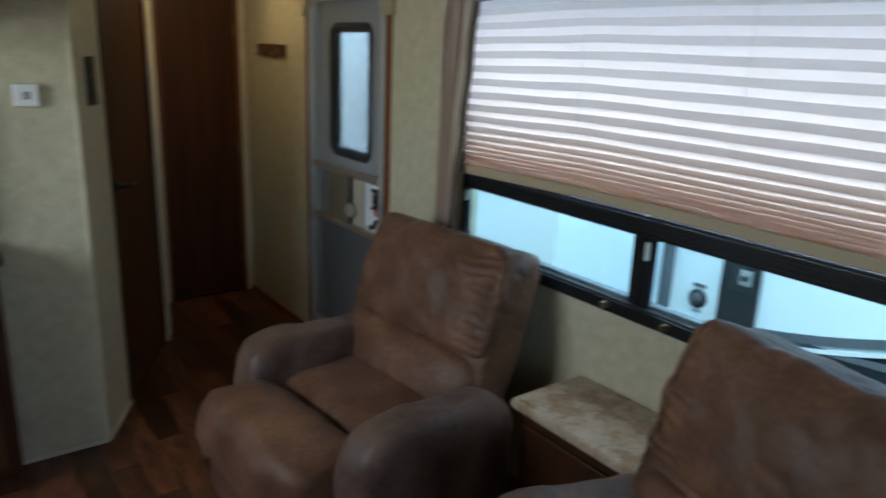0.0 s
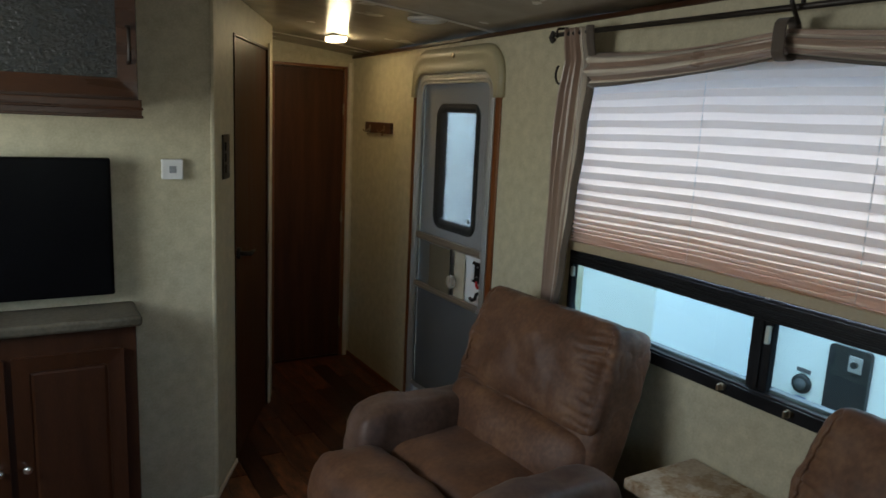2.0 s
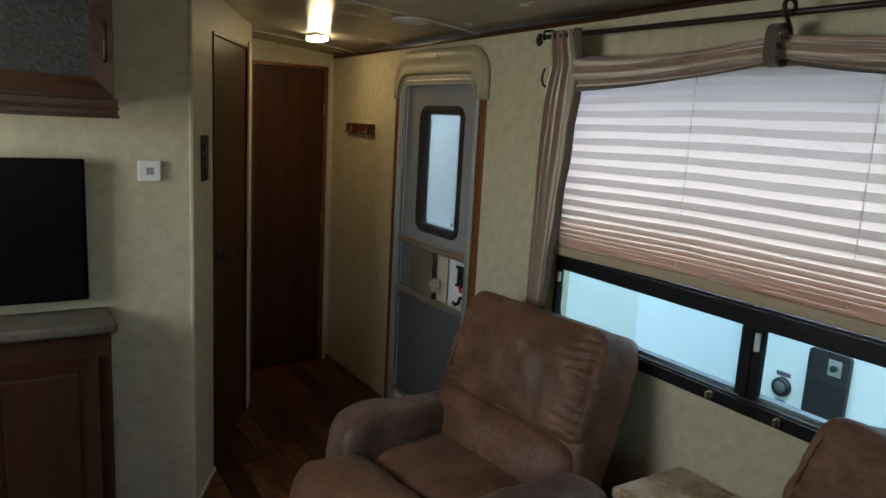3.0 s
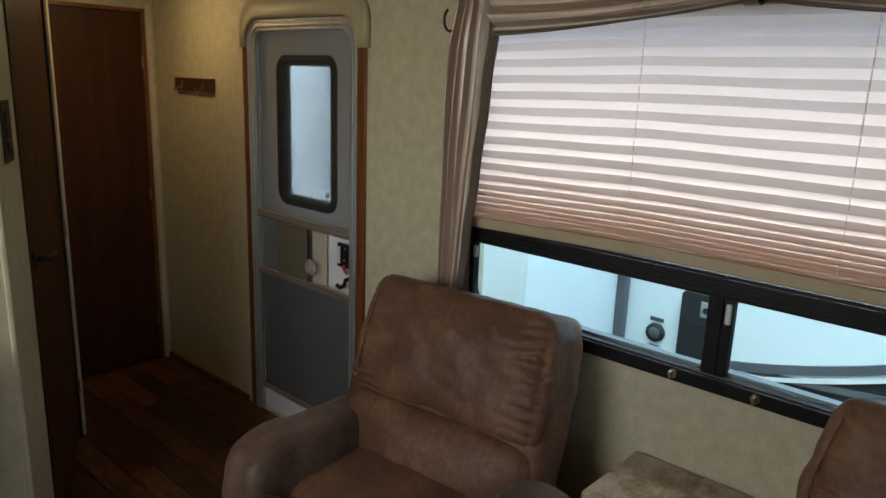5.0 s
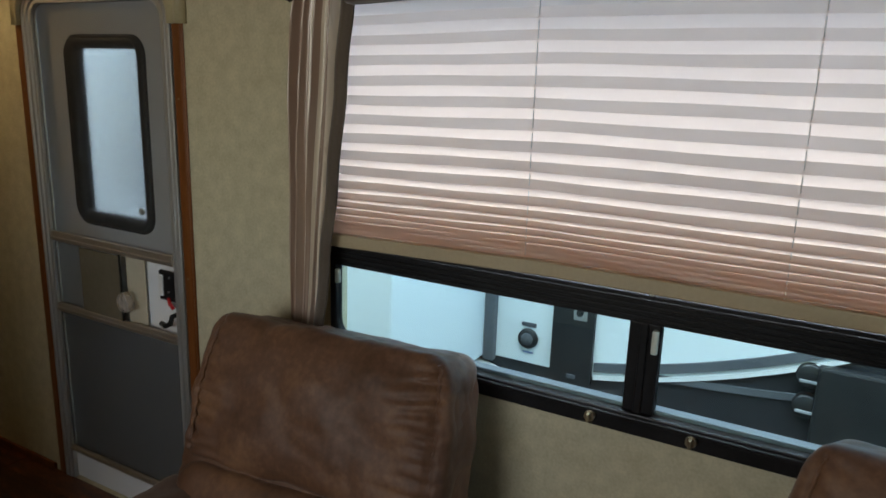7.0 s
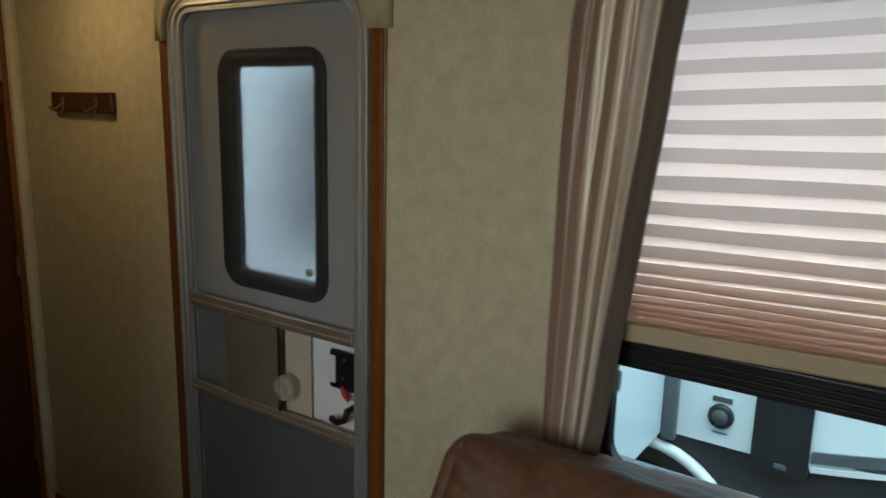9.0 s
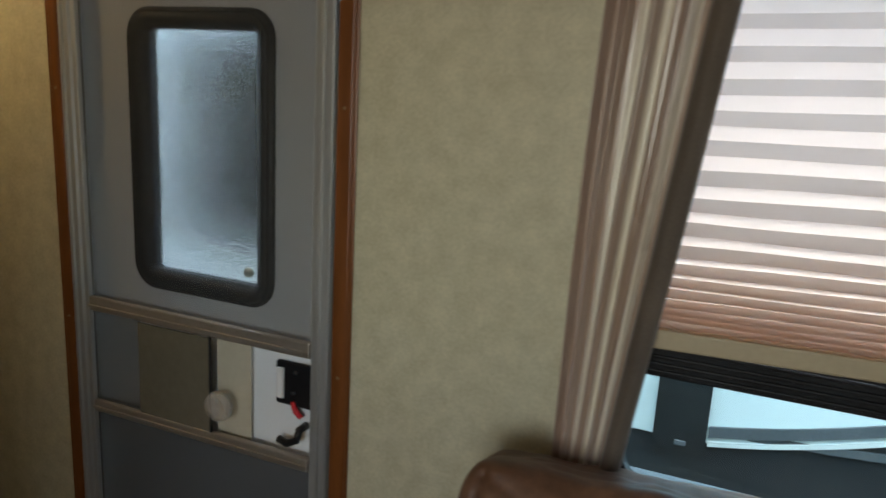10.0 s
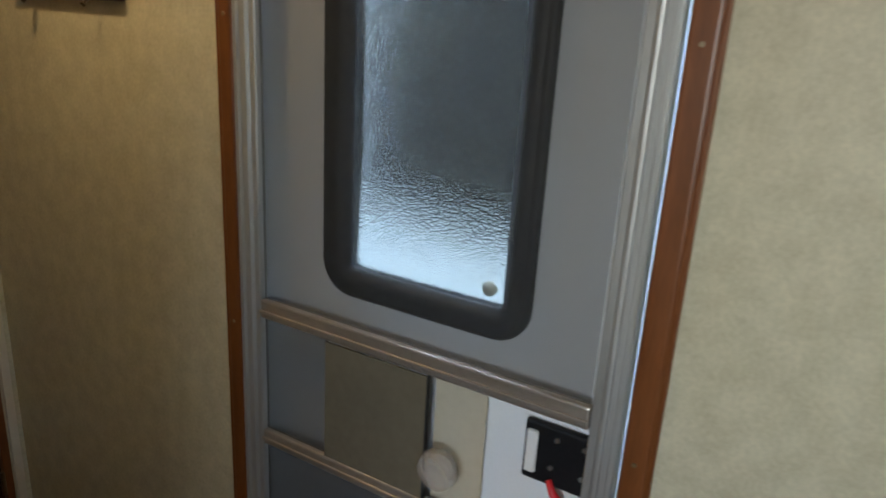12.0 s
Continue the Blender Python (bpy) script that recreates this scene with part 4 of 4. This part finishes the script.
th = thing("thermostat", (-1.365, -0.25, 1.345), "small square white wall thermostat with display", "thermostat")
part("case", boxed(-1.404, -1.328, -0.268, -0.246, 1.344, 1.419, 0.004), M_WHITE, th)
part("display", boxed(-1.378, -1.353, -0.2695, -0.2675, 1.368, 1.394, 0.0008), M_GREY, th, "grey display")
sw = thing("switch_plate", tuple(ANGLE @ Vector((0.17, 0, 1.33))), "narrow brown switch plate", "light switch")
part("plate", boxed(0.125, 0.222, -0.008, -0.001, 1.33, 1.51, 0.002, m=ANGLE), M_IRON, sw)
for z in (1.355, 1.40, 1.445):
    part("switch", boxed(0.148, 0.20, -0.013, -0.007, z, z + 0.035, 0.002, m=ANGLE), M_BLACK, sw)

# ---- ceiling fittings ----
def ceiling_light(x, y, watts, color):
    z = ceiling_z(x, y)
    lamp = thing("ceiling_light", (x, y, z), "small rectangular ceiling light, switched on, warm", "ceiling light", "ceiling lights")
    part("base", boxed(x - 0.043, x + 0.043, y - 0.063, y + 0.063, z - 0.010, z + 0.006, 0.003), M_WHITE, lamp)
    part("lens", boxed(x - 0.04, x + 0.04, y - 0.06, y + 0.06, z - 0.032, z - 0.009, 0.008), M_LAMP, lamp, "glowing warm lens")
    bulb = new("lamp_light", bpy.data.lights.new("lamp_light", "AREA"))
    bulb.data.shape, bulb.data.size, bulb.data.size_y = "RECTANGLE", 0.08, 0.12
    bulb.data.energy, bulb.data.color = watts, color
    bulb.matrix_basis = pose(x, y, z - 0.038)


ceiling_light(-0.36, 0.66, HALL_LAMP, HALL_COLOR)
VX, VY = -0.30, -0.24
VZ = ceiling_z(VX, VY)
vent = thing("ceiling_speaker", (VX, VY, VZ), "round white ceiling speaker grille", "speaker")
part("rim", tube(bmesh.new(), [(VX, VY, VZ + 0.004), (VX, VY, VZ - 0.006), (VX, VY, VZ - 0.010)], [0.085, 0.085, 0.075], 32), M_SEAM, vent, "", True)
part("grille", tube(bmesh.new(), [(VX, VY, VZ - 0.009), (VX, VY, VZ - 0.013)], [0.065, 0.06], 32), M_WHITE, vent)

# ---- outside: the caravan parked alongside ----
setting("ground", boxed(-60, 60, -60, 60, -0.95, -0.8), M_GROUND, "grey gravel ground", "ground")
NX = 2.0
rv = thing("parked_caravan", (2.6, -1.5, -0.8), "white caravan parked close alongside with dark graphics", "caravan")


def swoop(y):
    """Lower edge of the white side, rising along the caravan."""
    k = max(0.0, -1.12 - y)
    return 0.05 + 0.16 * k + 0.13 * k * k


bm = bmesh.new()
ys = [1.8 - 6.8 * i / 68 for i in range(69)]
plate(bm, [(y, min(1.4, swoop(y))) for y in ys] + [(ys[-1], 2.5), (ys[0], 2.5)], NX, NX + 0.06)
part("side_wall", bm, M_RVWHITE, rv, "white fibreglass side")
part("skirt", boxed(NX + 0.012, NX + 0.055, -5, 1.8, -0.55, 1.45), M_RVDARK, rv, "charcoal lower skirt")
part("body", boxed(NX + 0.06, 4.3, -5, 1.8, -0.55, 2.5, 0.03), M_RVWHITE, rv)


def stripe(name, dz0, dz1, y_from, y_to, m, x):
    bm = bmesh.new()
    n = 40
    loop = [(y_from + (y_to - y_from) * i / n, swoop(y_from + (y_to - y_from) * i / n) + dz0) for i in range(n + 1)]
    loop += [(y, z + dz1 - dz0) for y, z in loop[::-1]]
    part(name, plate(bm, loop, x, NX + 0.02), m, rv)


stripe("dark_swoosh", 0.034, 0.086, -1.14, -4.0, M_RVGREY, NX - 0.012)
stripe("white_pinstripe", -0.012, 0.012, -1.14, -4.0, M_WHITE, NX - 0.006)
edge = [(-1.3 - 0.04 * i, 0.118 + 0.05 * (0.04 * i - 0.2) + 0.06 * max(0.0, 0.04 * i - 0.2) ** 2) for i in range(38)]
part("lower_swoosh", plate(bmesh.new(), edge + [(y, z + 0.034) for y, z in edge[::-1]], NX - 0.002, NX + 0.02), M_RVGREY, rv, "grey curved stripe")
hatch = part("hatch", plate(bmesh.new(), rrect(-1.132, -0.902, 0.0, 0.493, 0.025), NX - 0.03, NX + 0.01), M_RVBOX, rv, "charcoal access hatch")
lt = part("latch_cup", boxed(NX - 0.036, NX - 0.03, -1.092, -1.018, 0.365, 0.455, 0.003), M_ALU, hatch, "chrome latch")
part("latch_knob", tube(bmesh.new(), [(NX - 0.036, -1.055, 0.41), (NX - 0.055, -1.055, 0.41)], 0.018, 14), M_RVBOX, hatch)
part("hinge", boxed(NX - 0.036, NX - 0.03, -1.05, -1.0, 0.03, 0.055, 0.003), M_RVGREY, hatch)
port = part("round_port", tube(bmesh.new(), [(NX, -0.757, 0.195), (NX - 0.02, -0.757, 0.195), (NX - 0.024, -0.757, 0.195)], [0.058, 0.056, 0.05], 28), M_RVBOX, rv, "round black port", True)
part("cap", tube(bmesh.new(), [(NX - 0.024, -0.757, 0.195), (NX - 0.03, -0.757, 0.195)], [0.036, 0.03], 24), M_RVGREY, port, "", True)
part("label_plate", boxed(NX - 0.004, NX, -0.80, -0.714, 0.262, 0.286), M_RVGREY, rv)
part("label_plate", boxed(NX - 0.004, NX, -0.79, -0.725, 0.108, 0.117), M_BLUE, rv)
for z in (0.315, 0.165):
    pt = part("round_port", tube(bmesh.new(), [(NX + 0.02, -2.15, z), (NX - 0.03, -2.15, z), (NX - 0.036, -2.15, z)], [0.06, 0.058, 0.05], 24), M_RVBOX, rv, "round black port", True)
    part("cap", boxed(NX - 0.042, NX - 0.034, -2.19, -2.11, z - 0.03, z - 0.016, 0.002), M_GREY, pt)
part("side_box", boxed(NX - 0.05, NX + 0.02, -2.62, -2.18, -0.2, 0.375, 0.015), M_RVBOX, rv, "dark storage box")
# slide-out room
part("slide_room", boxed(1.0, NX, -0.50, 1.75, 0.045, 2.05, 0.012), M_RVWHITE, rv, "white slide-out room")
part("corner_strip", boxed(NX - 0.05, NX - 0.001, -0.565, -0.501, 0.03, 2.1, 0.006), M_RVGREY, rv, "grey corner gasket")
sw2 = part("slide_window", plate(bmesh.new(), rrect(-0.02, 0.98, 0.92, 1.72, 0.06), 0.985, 1.002), M_RVWINDOW, rv, "dark tinted window")
part("window_frame", band(bmesh.new(), rrect(-0.05, 1.01, 0.89, 1.75, 0.08), rrect(-0.02, 0.98, 0.92, 1.72, 0.06), 0.98, 1.002, True), M_BLACK, sw2)
bm = tube(bmesh.new(), [(NX - 0.02, -0.42 + 0.46 * math.cos(a), -0.47 + 0.46 * math.sin(a)) for a in [radians(6 + 8 * k) for k in range(22)]], 0.03, 10)
part("wheel_arch", bm, M_WHITE, rv, "white wheel-arch moulding", True)
wheel = part("wheel", tube(bmesh.new(), [(NX + 0.01, -0.42, -0.47), (NX - 0.01, -0.42, -0.47), (NX - 0.03, -0.42, -0.47), (NX - 0.04, -0.42, -0.47)], [0.34, 0.34, 0.31, 0.26], 36), M_GASKET, rv, "dark tyre", True)
part("rim", tube(bmesh.new(), [(NX - 0.035, -0.42, -0.47), (NX - 0.05, -0.42, -0.47), (NX - 0.045, -0.42, -0.47)], [0.2, 0.18, 0.1], 28), M_CHROME, wheel, "", True)

# ---- floor planks ----
PW, PL = 0.105, 0.62
bm = bmesh.new()
box(bm, -PW / 2 + 0.0012, PW / 2 - 0.0012, -PL / 2 + 0.0012, PL / 2 - 0.0012, -0.004, 0.0, 0.0012, seg=1)
pm = bpy.data.meshes.new("plank")
bm.to_mesh(pm)
bm.free()
pm.materials.append(M_PLANK)
rest = bmesh.new()
count = 0
for i in range(27):
    x = -PW / 2 - i * PW
    off = (i * 0.237) % PL
    y = BED - PL / 2 + off
    while y > FRONT:
        inside_hall = not (x < -0.68 and y - PL / 2 > 0.7)
        if y + PL / 2 > BED:
            lo_y, hi_y = y - PL / 2, BED
            if hi_y - lo_y > 0.03 and inside_hall:
                box(rest, x - PW / 2 + 0.0012, x + PW / 2 - 0.0012, lo_y + 0.0012, hi_y - 0.001, -0.004, 0.0)
        elif y > -1.9 and x > -1.7 and count < 290:
            ob = new("plank", pm)
            ob.location = (x, y, 0)
            ob.parent = floor
            count += 1
        else:
            box(rest, x - PW / 2 + 0.0012, x + PW / 2 - 0.0012, max(FRONT, y - PL / 2 + 0.0012), y + PL / 2 - 0.0012, -0.004, 0.0)
        y -= PL
ob = part("planks", rest, M_PLANK, floor)
ob["kind"] = "stuff"
